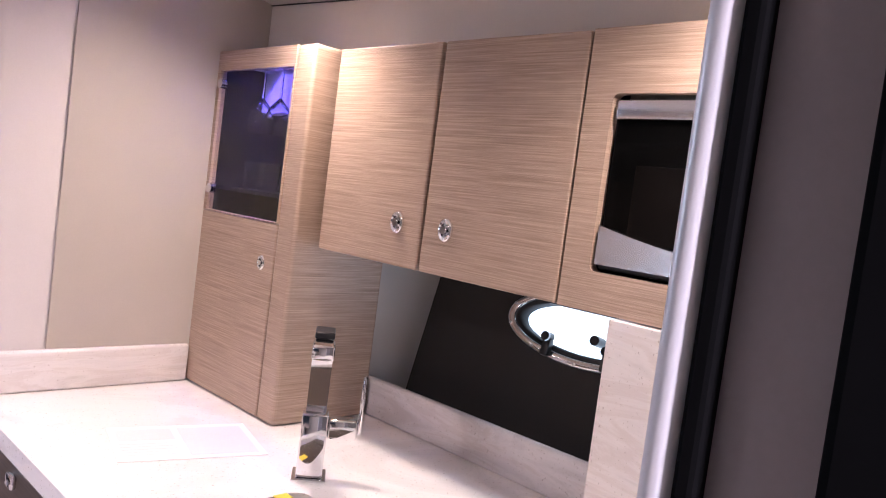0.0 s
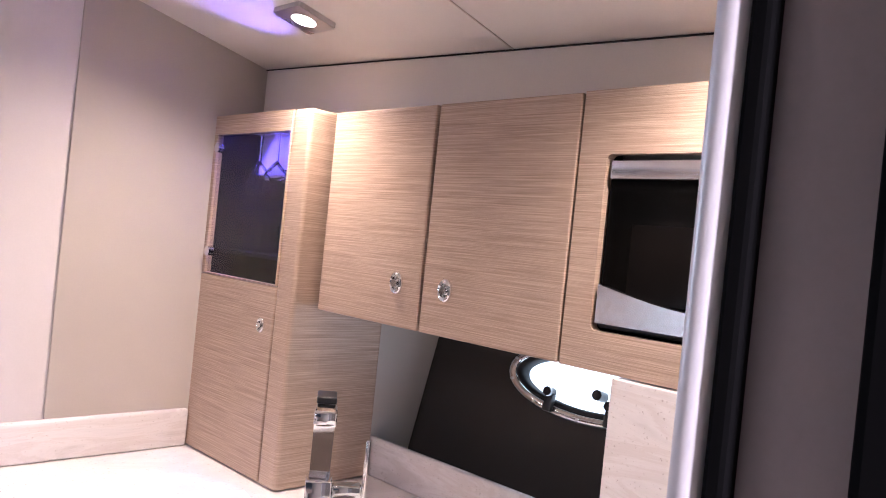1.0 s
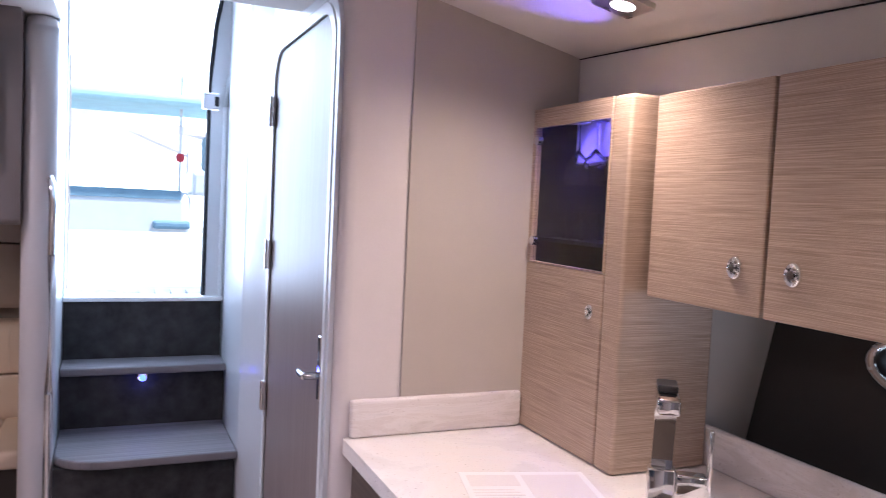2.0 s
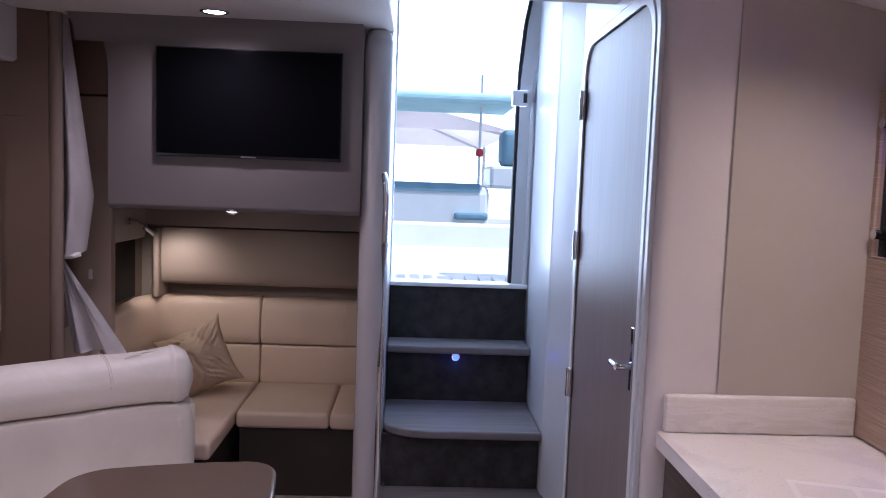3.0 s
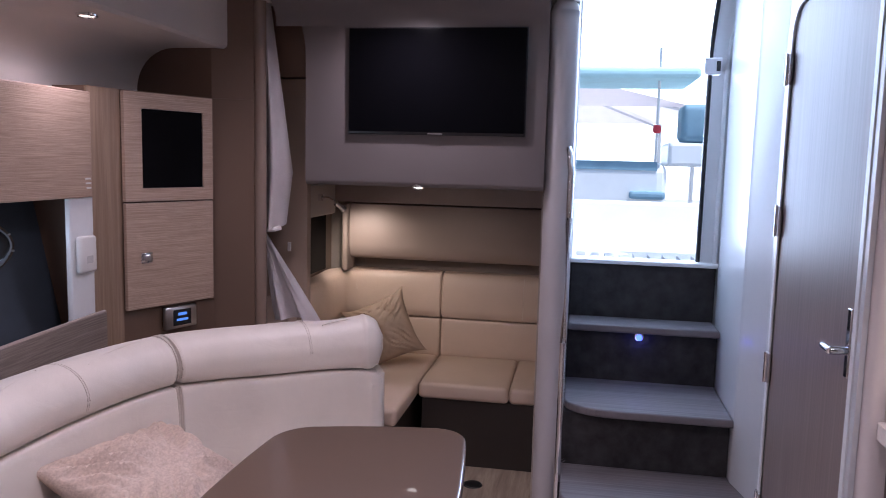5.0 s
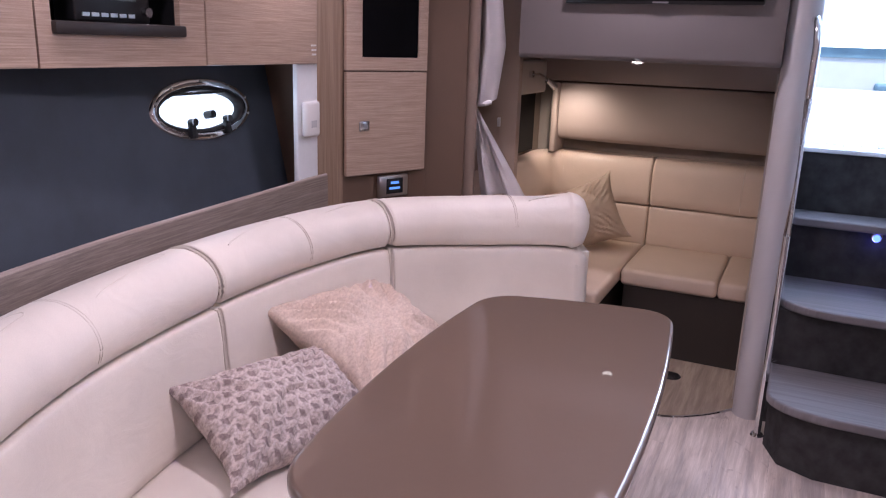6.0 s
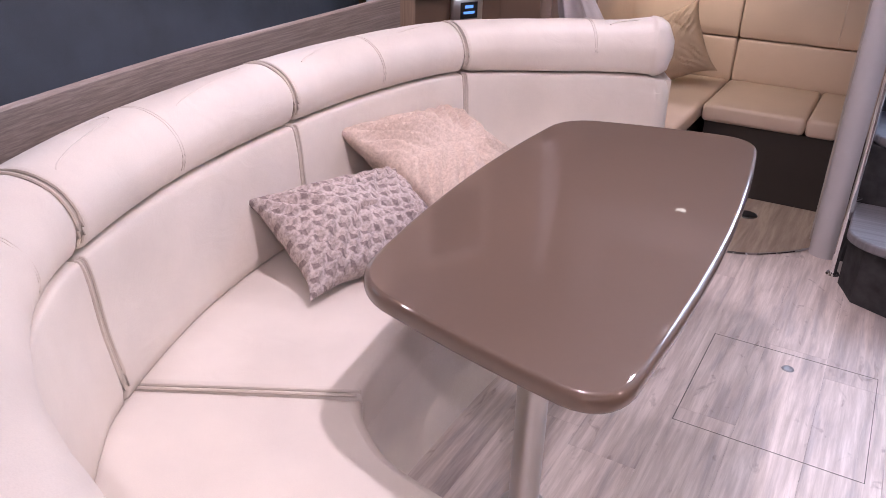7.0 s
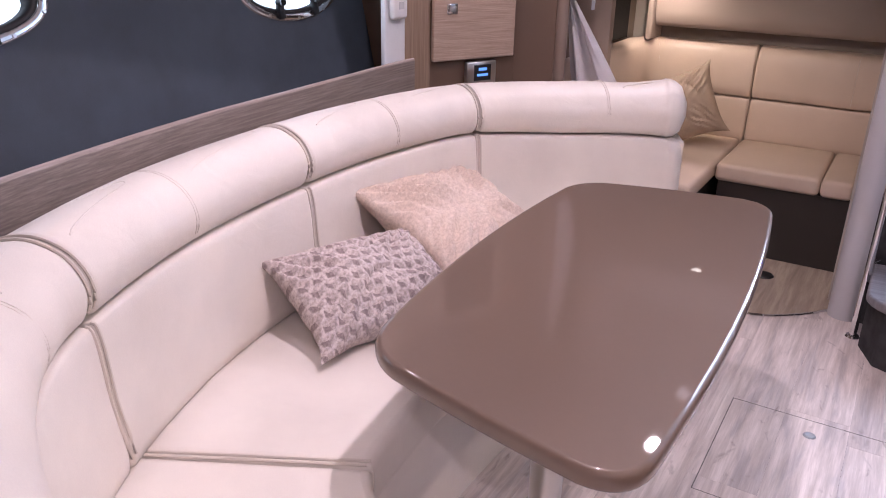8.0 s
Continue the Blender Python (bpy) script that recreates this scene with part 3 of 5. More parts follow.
structure(part("wall_cabin_back", box(-1.2, 0.52, 3.60, 3.66, -0.05, 2.2), WALL_PANEL), "taupe mid cabin back wall")
structure(part("wall_cabin_top", box(-1.2, 0.52, 3.361, 3.66, 1.40, 1.46), HEADLINER), "padded mid cabin overhead")
structure(part("wall_cabin_inner", box(0.40, 0.476, 2.62, 3.6, 0, 1.374), WALL_PANEL), "taupe mid cabin side wall")
structure(part("wall_cabin_port", box(-0.95, -0.862, 2.47, 3.66, -0.05, 2.35), TAN_WALL), "tan mid cabin side wall")
structure(smooth(part("wall_cabin_return", box(-0.858, -0.645, 2.60, 2.65, 0.50, 1.858, 0.006), TAN_WALL), 30), "tan wall behind the curtain")
structure(part("wall_cabin_return", box(-0.858, -0.640, 2.56, 2.64, 1.86, 2.35, 0.006), BROWN), "brown panel behind the curtain")
structure(part("pillar", rod((0.472, 2.515, 0.0), (0.472, 2.515, 2.12), 0.060, 32), PILLAR_GREY), "round satin grey vinyl pillar")
smooth(bpy.data.objects["pillar"])
cap = part("pillar_cap", lathe([(0.0, 2.168), (0.03, 2.165), (0.05, 2.15), (0.060, 2.118), (0.060, 2.10)], 32, 0.472, 2.515), PILLAR_GREY, bpy.data.objects["pillar"])
smooth(cap)

# port bulkhead that turns inboard
outline = [(-1.16, 1.77), (-1.145, 1.87), (-1.128, 1.92), (-0.952, 2.31), (-0.81, 2.395), (-0.80, 2.44), (-1.0, 2.46), (-1.45, 2.1), (-1.45, 1.77)]
structure(smooth(part("wall_port_bulkhead", slab(outline, 0, 1.747), BROWN), 25), "brown vinyl bulkhead turning inboard")
structure(part("wall_port_bulkhead", slab([(-0.955, 2.306), (-0.81, 2.395), (-0.80, 2.44), (-1.0, 2.465), (-1.5, 2.465), (-1.5, 2.306)], 1.7475, 2.36), BROWN), "brown vinyl bulkhead above the locker")
post = [(-1.158, 1.7695), (-1.141, 1.869), (-1.124, 1.916), (-1.135, 1.92), (-1.15, 1.872), (-1.165, 1.7695)]
structure(smooth(part("trim", slab(post, 0.60, 1.747), OAK_POST), 40), "warm oak corner post")
structure(smooth(part("trim", rod((-0.795, 2.425, 0), (-0.795, 2.425, 2.25), 0.028, 20), surface("brown_edge_vinyl", (0.25, 0.185, 0.145), 0.4, var=0.05, bump=0.1))), "rounded taupe bulkhead edge post")

# hull sides
HULL_P = axes((-1.098, 0, 0.90), (-0.106, 1, 0), (-0.22, 0, 1))
HULL_S = axes((2.235, 0, 0.92), (0, -1, 0), (0.25, 0, 1))


def hull_uv(m, y, z):
    u, v = m.col[0].xyz, m.col[1].xyz
    b = (z - m.translation.z) / v.z
    return (y - m.translation.y - v.y * b) / u.y, b


ports_p = [hull_uv(HULL_P, y, z) for y, z in ((1.335, 1.205), (0.15, 1.235))]
ports_s = [hull_uv(HULL_S, 0.285, 1.243)]
structure(part("wall_hull_port", plate(HULL_P, [(-1.9, -0.098), (1.78, -0.098), (1.78, 0.62), (-1.9, 0.62)], [ellipse(u, v, 0.236, 0.080) for u, v in ports_p], 0.05), HULL), "dark navy fabric hull lining")
structure(part("wall_hull_galley", plate(HULL_S, [(-0.85, -0.05), (0.6, -0.05), (0.6, 0.6), (-0.85, 0.6)], [ellipse(u, v, 0.212, 0.074) for u, v in ports_s], 0.05), HULL_GALLEY), "dark brown fabric hull lining")
structure(part("wall_hull_side", box(-1.62, -1.56, -1.9, 3.7, -0.05, 2.3), WHITE_GEL), "outer hull side")
structure(part("wall_hull_side", box(2.52, 2.58, -1.9, 3.7, -0.05, 2.3), WHITE_GEL), "outer hull side")
structure(part("wall_forward", box(-1.6, 2.55, -1.95, -1.89, -0.05, 2.3), WALL_PANEL), "taupe forward bulkhead")
structure(part("wall_galley_top", box(1.953, 2.0, -1.9, 1.2345, 1.70, 2.1), CEILING), "beige vinyl strip above the wall cabinets")
structure(part("wall_galley_return", box(2.070, 2.50, 0.80, 0.83, 0.92, 1.40, 0.006), HEADLINER), "grey return panel beside the porthole niche")
structure(part("wall_galley_column", box(1.857, 2.40, -0.18, -0.06, 0.921, 1.352, 0.003), STONE), "travertine column beside the porthole niche")
# thin dark skin puts the shade on the column's side into colour
structure(part("wall_galley_column_shade", box(1.862, 2.40, -0.1835, -0.1802, 0.921, 1.352), DARK_WALL), "dark skin for the shaded side of the travertine column")
structure(part("wall_galley_back", box(2.12, 2.2, -0.9, -0.18, 0.88, 1.5), DARK_BASE), "dark niche back")


def porthole(m, u, v, flat=1.0):
    """Bright oval port with a chrome ring, gasket, screws and two dogs."""
    th = thing("porthole", m @ Matrix.Translation((u, v, 0)) @ Matrix.Diagonal((flat, flat * 0.93, 1, 1)), "oval hull porthole with a chrome ring and dogs", "porthole", "hull portholes")
    bm = bmesh.new()
    rows = []
    for a, b, h in ((0.238, 0.100, 0.0), (0.236, 0.098, 0.010), (0.226, 0.089, 0.014), (0.213, 0.077, 0.010), (0.211, 0.075, -0.03)):
        rows.append([(x, y, h) for x, y in ellipse(0, 0, a, b, 48)])
    grid_faces(bm, rows, True)
    frame_ob = smooth(part("ring", bm, CHROME, th, "polished chrome ring"), 60)
    bm = bmesh.new()
    rows = [[(x, y, h) for x, y in ellipse(0, 0, a, b, 48)] for a, b, h in ((0.212, 0.076, 0.006), (0.204, 0.068, 0.008), (0.196, 0.061, 0.002), (0.196, 0.061, -0.03))]
    grid_faces(bm, rows, True)
    smooth(part("gasket", bm, RUBBER, th, "black rubber gasket"), 60)
    bm = bmesh.new()
    bm.faces.new([bm.verts.new((x, y, -0.028)) for x, y in ellipse(0, 0, 0.2, 0.066, 48)])
    part("pane", bm, SKY_GLASS, th, "bright daylit pane")
    for k in range(10):
        a = 2 * math.pi * (k + 0.5) / 10
        part("screw", rod((0.226 * math.cos(a), 0.089 * math.sin(a), 0.010), (0.226 * math.cos(a), 0.089 * math.sin(a), 0.016), 0.004, 8), STEEL, frame_ob)
    for sx in (-0.085, 0.085):
        y0 = -0.079 * math.sqrt(1 - (sx / 0.22) ** 2)
        bm = box(sx - 0.012, sx + 0.012, y0 - 0.016, y0 + 0.030, 0.008, 0.026, 0.005)
        joined(bm, rod((sx, y0 + 0.034, 0.012), (sx, y0 + 0.034, 0.036), 0.012, 12))
        smooth(part("dog", bm, BLACK, th, "black screw-down dog"))
    bm = rod((-0.12, 0.052, 0.004), (0.12, 0.052, 0.004), 0.005, 8)
    part("hinge_bar", bm, BLACK, th)
    smooth(part("stop_knob", rod((0.035, -0.018, -0.02), (0.035, -0.018, 0.012), 0.013, 14), BLACK, th))
    return th


for u, v in ports_p:
    porthole(HULL_P, u, v, 1.11)
    lamp("porthole_daylight", "AREA", HULL_P @ pose(u, v, 0.03, 180, 0, 0), 0.5, (0.75, 0.86, 1.0), w=0.34, h=0.10)
porthole(HULL_S, *ports_s[0])
lamp("porthole_daylight", "AREA", HULL_S @ pose(*ports_s[0], 0.03, 180, 0, 0), 0.4, (0.75, 0.86, 1.0), w=0.34, h=0.10)

# port soffit and cove
prof = [(-0.90, 2.25), (-0.90, 1.962), (-0.912, 1.95), (-1.12, 1.95)]
prof += [(-1.12 - 0.17 * math.sin(a), 1.78 + 0.17 * math.cos(a)) for a in (radians(k) for k in range(10, 91, 10))] + [(-1.29, 1.735), (-1.5, 1.735), (-1.5, 2.25)]
bm = bmesh.new()
vs = grid_faces(bm, [[(x, y, z) for x, z in prof] for y in (-1.9, 2.42)], True)
bm.faces.new(vs[0])
bm.faces.new(vs[1][::-1])
structure(smooth(part("ceiling_soffit", bm, HEADLINER), 30), "padded grey soffit with a curved cove")

# forward bulkhead jamb close to the camera's start
jamb = structure(part("wall_forward_jamb", box(1.116, 2.4, -0.74, -0.574, 0, 2.2, 0.003), surface("mauve_grey_panel", (0.20, 0.18, 0.19), 0.6, var=0.06, bump=0.1)), "grey panelled bulkhead edge")
smooth(part("edge_moulding", rod((1.113, -0.5705, 0), (1.113, -0.5705, 2.2), 0.0088, 24), surface("satin_white_moulding", (0.48, 0.48, 0.51), 0.3, var=0.03, bump=0.0), jamb, "white satin edge moulding"))
part("seal", box(1.104, 1.1175, -0.5910, -0.5800, 0, 2.2, 0.003), VELVET, jamb, "black brush seal")
part("seal", box(1.098, 1.1175, -0.700, -0.639, 0, 2.2, 0.005), VELVET, jamb)
lower = structure(part("wall_galley_forward", box(1.31, 2.5, -0.5735, -0.49, 0, 2.2), DARK_WALL), "dark taupe galley forward wall")


# ---- lamps in the ceiling ----
def downlight(x, y, z, r, square, energy, label, slope=0.0, cone=165, color=WARM, aim=(0, 0, -1)):
    th = thing("ceiling_light", pose(x, y, z, 0, slope, 0), label, "ceiling light", "recessed cabin lights")
    if square:
        bezel = ring(axes((0, 0, 0), (1, 0, 0), (0, -1, 0)), rounded(-r * 1.85, r * 1.85, -r * 1.85, r * 1.85, 0.008), ellipse(0, 0, r, r, 32), 0.0, 0.012)
    else:
        bezel = lathe([(r * 1.35, 0.0), (r * 1.33, -0.007), (r * 1.15, -0.010), (r, -0.006), (r, 0.004)], 32)
    smooth(part("bezel", bezel, STEEL if square else CHROME, th, "satin steel bezel"))
    bm = bmesh.new()
    bm.faces.new([bm.verts.new((a, b, -0.004)) for a, b in ellipse(0, 0, r, r, 32)])
    part("lens", bm, LAMP_GLOW if r > 0.027 else SMALL_GLOW, th, "glowing warm lens")
    lamp("downlight_beam", "SPOT", look((x, y, z - 0.02), (x + aim[0], y + aim[1], z - 0.02 + aim[2])), energy, color, cone=cone, size=0.03)
    return th


def ceil_z(x, y):
    return 2.05 + TILT * y - max(0.0, 0.227 * (x - 1.42)) - 0.002


downlight(1.735, 0.73, ceil_z(1.735, 0.73), 0.028, True, 22, "lit square recessed ceiling light in satin steel", 12.8, cone=145, color=(1.0, 0.76, 0.60), aim=(-0.30, 0.06, -1))
downlight(-0.117, 2.19, ceil_z(0, 2.19), 0.040, False, 22, "lit round recessed ceiling light near the screen")
# next two are added fill lights, out of view, to brighten sofa and floor
downlight(0.04, 0.70, ceil_z(0, 0.70), 0.040, False, 42, "added unseen fill light above the dinette")
downlight(1.0, -1.12, ceil_z(0, -1.12), 0.040, False, 74, "added unseen fill light near the forward cabin")
downlight(1.705, -0.30, ceil_z(1.705, -0.3), 0.028, True, 20, "lit square recessed ceiling light in satin steel", 12.8, cone=150, color=(1.0, 0.78, 0.64))
for y in (0.55, 1.56):
    downlight(-1.0, y, 1.949, 0.026, False, 9, "lit round recessed soffit light above the lockers")
spot = downlight(-0.112, 2.52, 1.380, 0.020, False, 7.6, "lit round recessed light under the overhead", color=(1.0, 0.79, 0.60), cone=115, aim=(-0.1, 0.72, -0.95))
spot.matrix_world = pose(-0.112, 2.478, 1.4045, -22, 0, 0)

# ---- galley ----
top = thing("countertop", pose(0, 0, 0), "cream solid-surface galley worktop with polished edge", "countertop")
part("slab", plate(axes((0, 0, 0.92), (1, 0, 0), (0, 1, 0)), rounded(1.285, 2.118, -0.486, 1.234, 0.012, 3), [rounded(1.40, 1.665, -0.05, 0.435, 0.03)], 0.04), COUNTER, top)
smooth(part("upstand", box(1.300, 1.808, 1.212, 1.2345, 0.9205, 1.023, 0.008), STONE, top, "travertine upstand"), 60)
smooth(part("upstand", box(2.098, 2.118, -0.058, 0.842, 0.9205, 1.022, 0.006), STONE, top, "travertine upstand"), 60)
sink = thing("sink", pose(0, 0, 0), "stainless steel undermount sink in the worktop", "sink")
bm = box(1.39, 1.675, -0.06, 0.445, 0.72, 0.879, 0.03, 3)
bm.faces.ensure_lookup_table()
bmesh.ops.delete(bm, geom=[f for f in bm.faces if f.calc_center_median().z > 0.878], context="FACES")
smooth(part("bowl", bm, STEEL, sink))
part("sticker", box(1.60, 1.63, 0.40, 0.436, 0.9203, 0.9212), surface("yellow_sticker", (0.8, 0.6, 0.05), 0.5, bump=0.0), sink, "yellow paper sticker")

base_front = wood("dark_walnut_front", (0.10, 0.075, 0.058), (0.055, 0.04, 0.03), (1.2, 1.2, 120))
for y0, y1 in ((-0.46, 0.09), (0.10, 0.66), (0.67, 1.232)):
    th = thing("base_cabinet", pose(0, (y0 + y1) / 2, 0), "dark walnut galley base cabinet under the worktop", "cabinet", "galley base cabinets")
    h = (y1 - y0) / 2
    part("body", box(1.335, 2.09, -h, h, 0.06, 0.878, 0.002), base_front, th)
    dr = part("door", box(1.313, 1.334, -h + 0.004, h - 0.004, 0.10, 0.870, 0.003), base_front, th)
    smooth(part("handle", box(1.300, 1.3132, -0.02, 0.02, 0.80, 0.83, 0.005), CHROME, dr, "chrome push latch"))


def knob(parent, x, y, z, s=1.0, name="push_latch"):
    """Oval chrome push latch set in a door that faces -x."""
    bm = bmesh.new()
    rows = []
    for a, d in ((0.021, 0.0), (0.021, -0.005), (0.018, -0.008), (0.013, -0.006), (0.0125, -0.002)):
        rows.append([(x + d * s, y + a * s * 0.85 * math.cos(t), z + a * s * 1.15 * math.sin(t)) for t in (2 * math.pi * k / 24 for k in range(24))])
    vs = grid_faces(bm, rows, True)
    bm.faces.new(vs[-1])
    k = smooth(part(name, bm, CHROME, parent, "chrome push latch"), 50)
    smooth(part("button", rod((x - 0.001 * s, y, z), (x - 0.011 * s, y, z), 0.0085 * s, 16), CHROME, k), 50)
    return k


def wall_cabinet(y0, y1, latch_y):
    th = thing("wall_cabinet", pose(1.865, y0, 1.355), "bleached oak wall cabinet with a closed door", "cabinet", "galley wall cabinets")
    w = y1 - y0
    part("body", box(0.022, 0.24, 0.001, w - 0.001, 0.004, 0.462, 0.002), OAK, th)
    d = part("door", box(0.0, 0.0205, 0.0025, w - 0.0025, 0.0, 0.466, 0.004), OAK, th)
    knob(d, 0.0, latch_y - y0, 0.092)


wall_cabinet(0.412, 0.758, 0.483)
wall_cabinet(0.054, 0.408, 0.338)

mwc = thing("microwave_cabinet", pose(1.865, 0, 0), "bleached oak cabinet framing a built-in microwave", "cabinet")
front = axes((0, 0, 0), (0, -1, 0), (0, 0, 1))
part("front", plate(front, [(-0.050, 1.355), (0.480, 1.355), (0.480, 1.822), (-0.050, 1.822)], [rounded(0.004, 0.434, 1.421, 1.714, 0.012)], 0.02), OAK, mwc)
part("top", box(0.0205, 0.24, -0.48, 0.05, 1.79, 1.82), OAK, mwc)
part("bottom", box(0.0205, 0.24, -0.48, 0.05, 1.357, 1.385), OAK, mwc)
part("liner", box(0.215, 0.24, -0.48, 0.05, 1.386, 1.789), BLACK, mwc)
part("liner", box(0.0205, 0.214, 0.02, 0.05, 1.386, 1.789), BLACK, mwc)

mw = thing("microwave", pose(1.870, 0, 0), "built-in microwave with black glass door and steel trim", "microwave")
part("body", box(0.012, 0.20, -0.432, -0.008, 1.425, 1.706, 0.004), BLACK, mw)
part("door_glass", box(0.004, 0.0115, -0.424, -0.012, 1.44, 1.675, 0.002), OVEN_GLASS, mw, "black mirror glass door")
smooth(part("top_trim", box(-0.004, 0.0112, -0.424, -0.012, 1.672, 1.704, 0.005), TRIM_STEEL, mw, "brushed steel top trim"))
bm = plate(axes((-0.004, 0, 0), (0, -1, 0), (0, 0, 1)), [(0.012, 1.434), (0.424, 1.434)] + [(0.424 - 0.412 * k / 12, 1.498 - 0.030 * math.sin(math.pi * k / 12)) for k in range(13)], [], 0.012)
smooth(part("lower_trim", bm, TRIM_STEEL, mw, "curved brushed steel lower trim"))
part("window", box(0.0025, 0.0042, -0.36, -0.06, 1.475, 1.60, 0.001), surface("oven_window", (0.0035, 0.003, 0.0028), 0.12, bump=0.0, spec=0.09), mw)
part("badge", box(-0.0065, -0.0035, -0.30, -0.235, 1.484, 1.494), CHROME, mw, "small chrome badge bar")

# tall corner cabinet with a glass door
tall = thing("display_cabinet", pose(1.81, 0.80, 0.9215), "tall bleached oak cabinet with a glass door standing on the worktop", "cabinet")
part("side", box(0.0, 0.285, -0.022, 0.052, 0.0, 0.9035, 0.010, 3), OAK, tall)
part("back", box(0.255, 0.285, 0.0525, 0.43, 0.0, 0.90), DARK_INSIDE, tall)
part("top", box(0.022, 0.2545, 0.0525, 0.43, 0.878, 0.902), OAK, tall)
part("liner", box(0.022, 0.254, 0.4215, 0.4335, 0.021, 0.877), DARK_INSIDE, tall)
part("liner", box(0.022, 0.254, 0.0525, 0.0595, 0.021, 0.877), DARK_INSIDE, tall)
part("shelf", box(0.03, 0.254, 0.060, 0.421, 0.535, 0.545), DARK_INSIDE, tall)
part("base", box(0.026, 0.254, 0.0525, 0.43, 0.0, 0.02), OAK, tall)
dm = axes((0.001, 0, 0), (0, -1, 0), (0, 0, 1))
part("door_frame", plate(dm, [(-0.432, 0.476), (-0.0555, 0.476), (-0.0555, 0.9025), (-0.432, 0.9025)], [[(-0.412, 0.478), (-0.060, 0.478), (-0.060, 0.852), (-0.412, 0.852)]], 0.02), OAK, tall)
low = part("lower_door", box(0.001, 0.021, 0.0555, 0.432, 0.003, 0.4735, 0.003), OAK, tall)
knob(low, 0.001, 0.103, 0.375, 0.8)
pane = part("pane", box(0.008, 0.013, 0.0605, 0.4115, 0.479, 0.8515), SMOKED, tall, "smoked glass door pane")
pane.visible_shadow = False
for z in (0.535, 0.815):
    smooth(part("glass_hinge", rod((0.0075, 0.395, z), (-0.008, 0.395, z), 0.013, 18), CHROME, tall, "chrome glass hinge"), 50)
part("led_strip", box(0.026, 0.032, 0.075, 0.405, 0.870, 0.8775), BLUE_GLOW, tall, "glowing blue light strip")
lamp("cabinet_led", "SPOT", look((1.850, 1.16, 1.786), (2.05, 0.99, 1.50)), 8.0, (0.14, 0.10, 1.0), cone=112, size=0.01)
# added blue spot without a fixture, for the blue patch on the ceiling
lamp("added_ceiling_blue", "SPOT", look((1.87, 0.93, 1.835), (1.57, 0.88, 2.03)), 5.0, (0.25, 0.18, 1.0), cone=74, size=0.01)


def wine_glass(x, y, z):
    th = thing("wine_glass", pose(x, y, z), "stemmed wine glass hanging upside down in the cabinet", "wine glass", "hanging wine glasses")
    smooth(part("bowl", lathe([(0.003, -0.085), (0.012, -0.095), (0.028, -0.115), (0.036, -0.145), (0.034, -0.180), (0.0325, -0.180), (0.0345, -0.145), (0.026, -0.117), (0.0, -0.098)], 24), GLASS, th))
    smooth(part("stem", lathe([(0.034, -0.002), (0.034, -0.004), (0.004, -0.010), (0.003, -0.05), (0.004, -0.0845)], 20), GLASS, th))
    return th


def tumbler(x, y, z):
    ob = part("tumbler", lathe([(0.0, 0.001), (0.026, 0.001), (0.031, 0.075), (0.029, 0.075), (0.0245, 0.008), (0.0, 0.008)], 24), GLASS)
    ob.matrix_world = pose(x, y, z)
    smooth(ob)
    return tagged(ob, "clear glass tumbler on the cabinet shelf", "glass", "tumblers on the shelf")


RACK = surface("white_rack_plastic", (0.62, 0.61, 0.62), 0.3, var=0.03, bump=0.0)
for y in (0.915, 1.0, 1.085, 1.17):
    for s in (-0.012, 0.012):
        part("rack_rail", box(0.035, 0.235, y - 0.80 + s - 0.004, y - 0.80 + s + 0.004, 0.868, 0.8765, 0.002), RACK, tall, "white hanging rail")
for x, y in ((1.90, 1.128), (1.90, 1.043), (1.99, 1.128)):
    wine_glass(x, y, 1.798)
for x, y in ((1.91, 1.155), (1.91, 1.075), (1.985, 1.11)):
    tumbler(x, y, 1.4667)

# tap
tap = thing("kitchen_tap", pose(1.715, 0.487, 0.9205, 0, 0, 53), "square chrome pull-out kitchen tap by the sink", "tap")
part("base", box(-0.034, 0.034, -0.034, 0.034, 0, 0.006, 0.002), CHROME, tap)
smooth(part("body", box(-0.026, 0.026, -0.026, 0.026, 0.006, 0.135, 0.004), CHROME, tap), 50)
bm = bmesh.new()
rows = []
for x, z, h in ((0.010, 0.135, 0.014), (0.006, 0.165, 0.013), (-0.014, 0.205, 0.013), (-0.020, 0.235, 0.013), (-0.020, 0.262, 0.014)):
    rows.append([(x - h, -0.020, z), (x + h, -0.020, z), (x + h, 0.020, z), (x - h, 0.020, z)])
vs = grid_faces(bm, rows, True)
bm.faces.new(vs[0])
bm.faces.new(vs[-1])
smooth(part("neck", bm, CHROME, tap), 60)
smooth(part("spray_head", box(-0.115, 0.006, -0.021, 0.021, 0.262, 0.292, 0.005), CHROME, tap, "square chrome spray head"), 50)
part("cap", box(-0.060, 0.004, -0.019, 0.019, 0.2925, 0.306, 0.003), BLACK, tap, "dark top cap")
smooth(part("side_valve", box(-0.018, 0.018, -0.085, -0.0265, 0.085, 0.125, 0.005), CHROME, tap), 50)
smooth(part("lever", box(-0.006, 0.006, -0.094, -0.0855, 0.095, 0.215, 0.003), CHROME, tap, "upright chrome lever"), 50)

holder = thing("paper_towel_holder", pose(1.80, -0.243, 0.9205), "steel paper towel post with a black knob on the worktop", "towel holder")
smooth(part("base", lathe([(0.0, 0.010), (0.045, 0.010), (0.055, 0.004), (0.056, 0.0)], 28), STEEL, holder), 50)
smooth(part("post", rod((0, 0, 0.010), (0, 0, 0.335), 0.0065, 16), STEEL, holder))
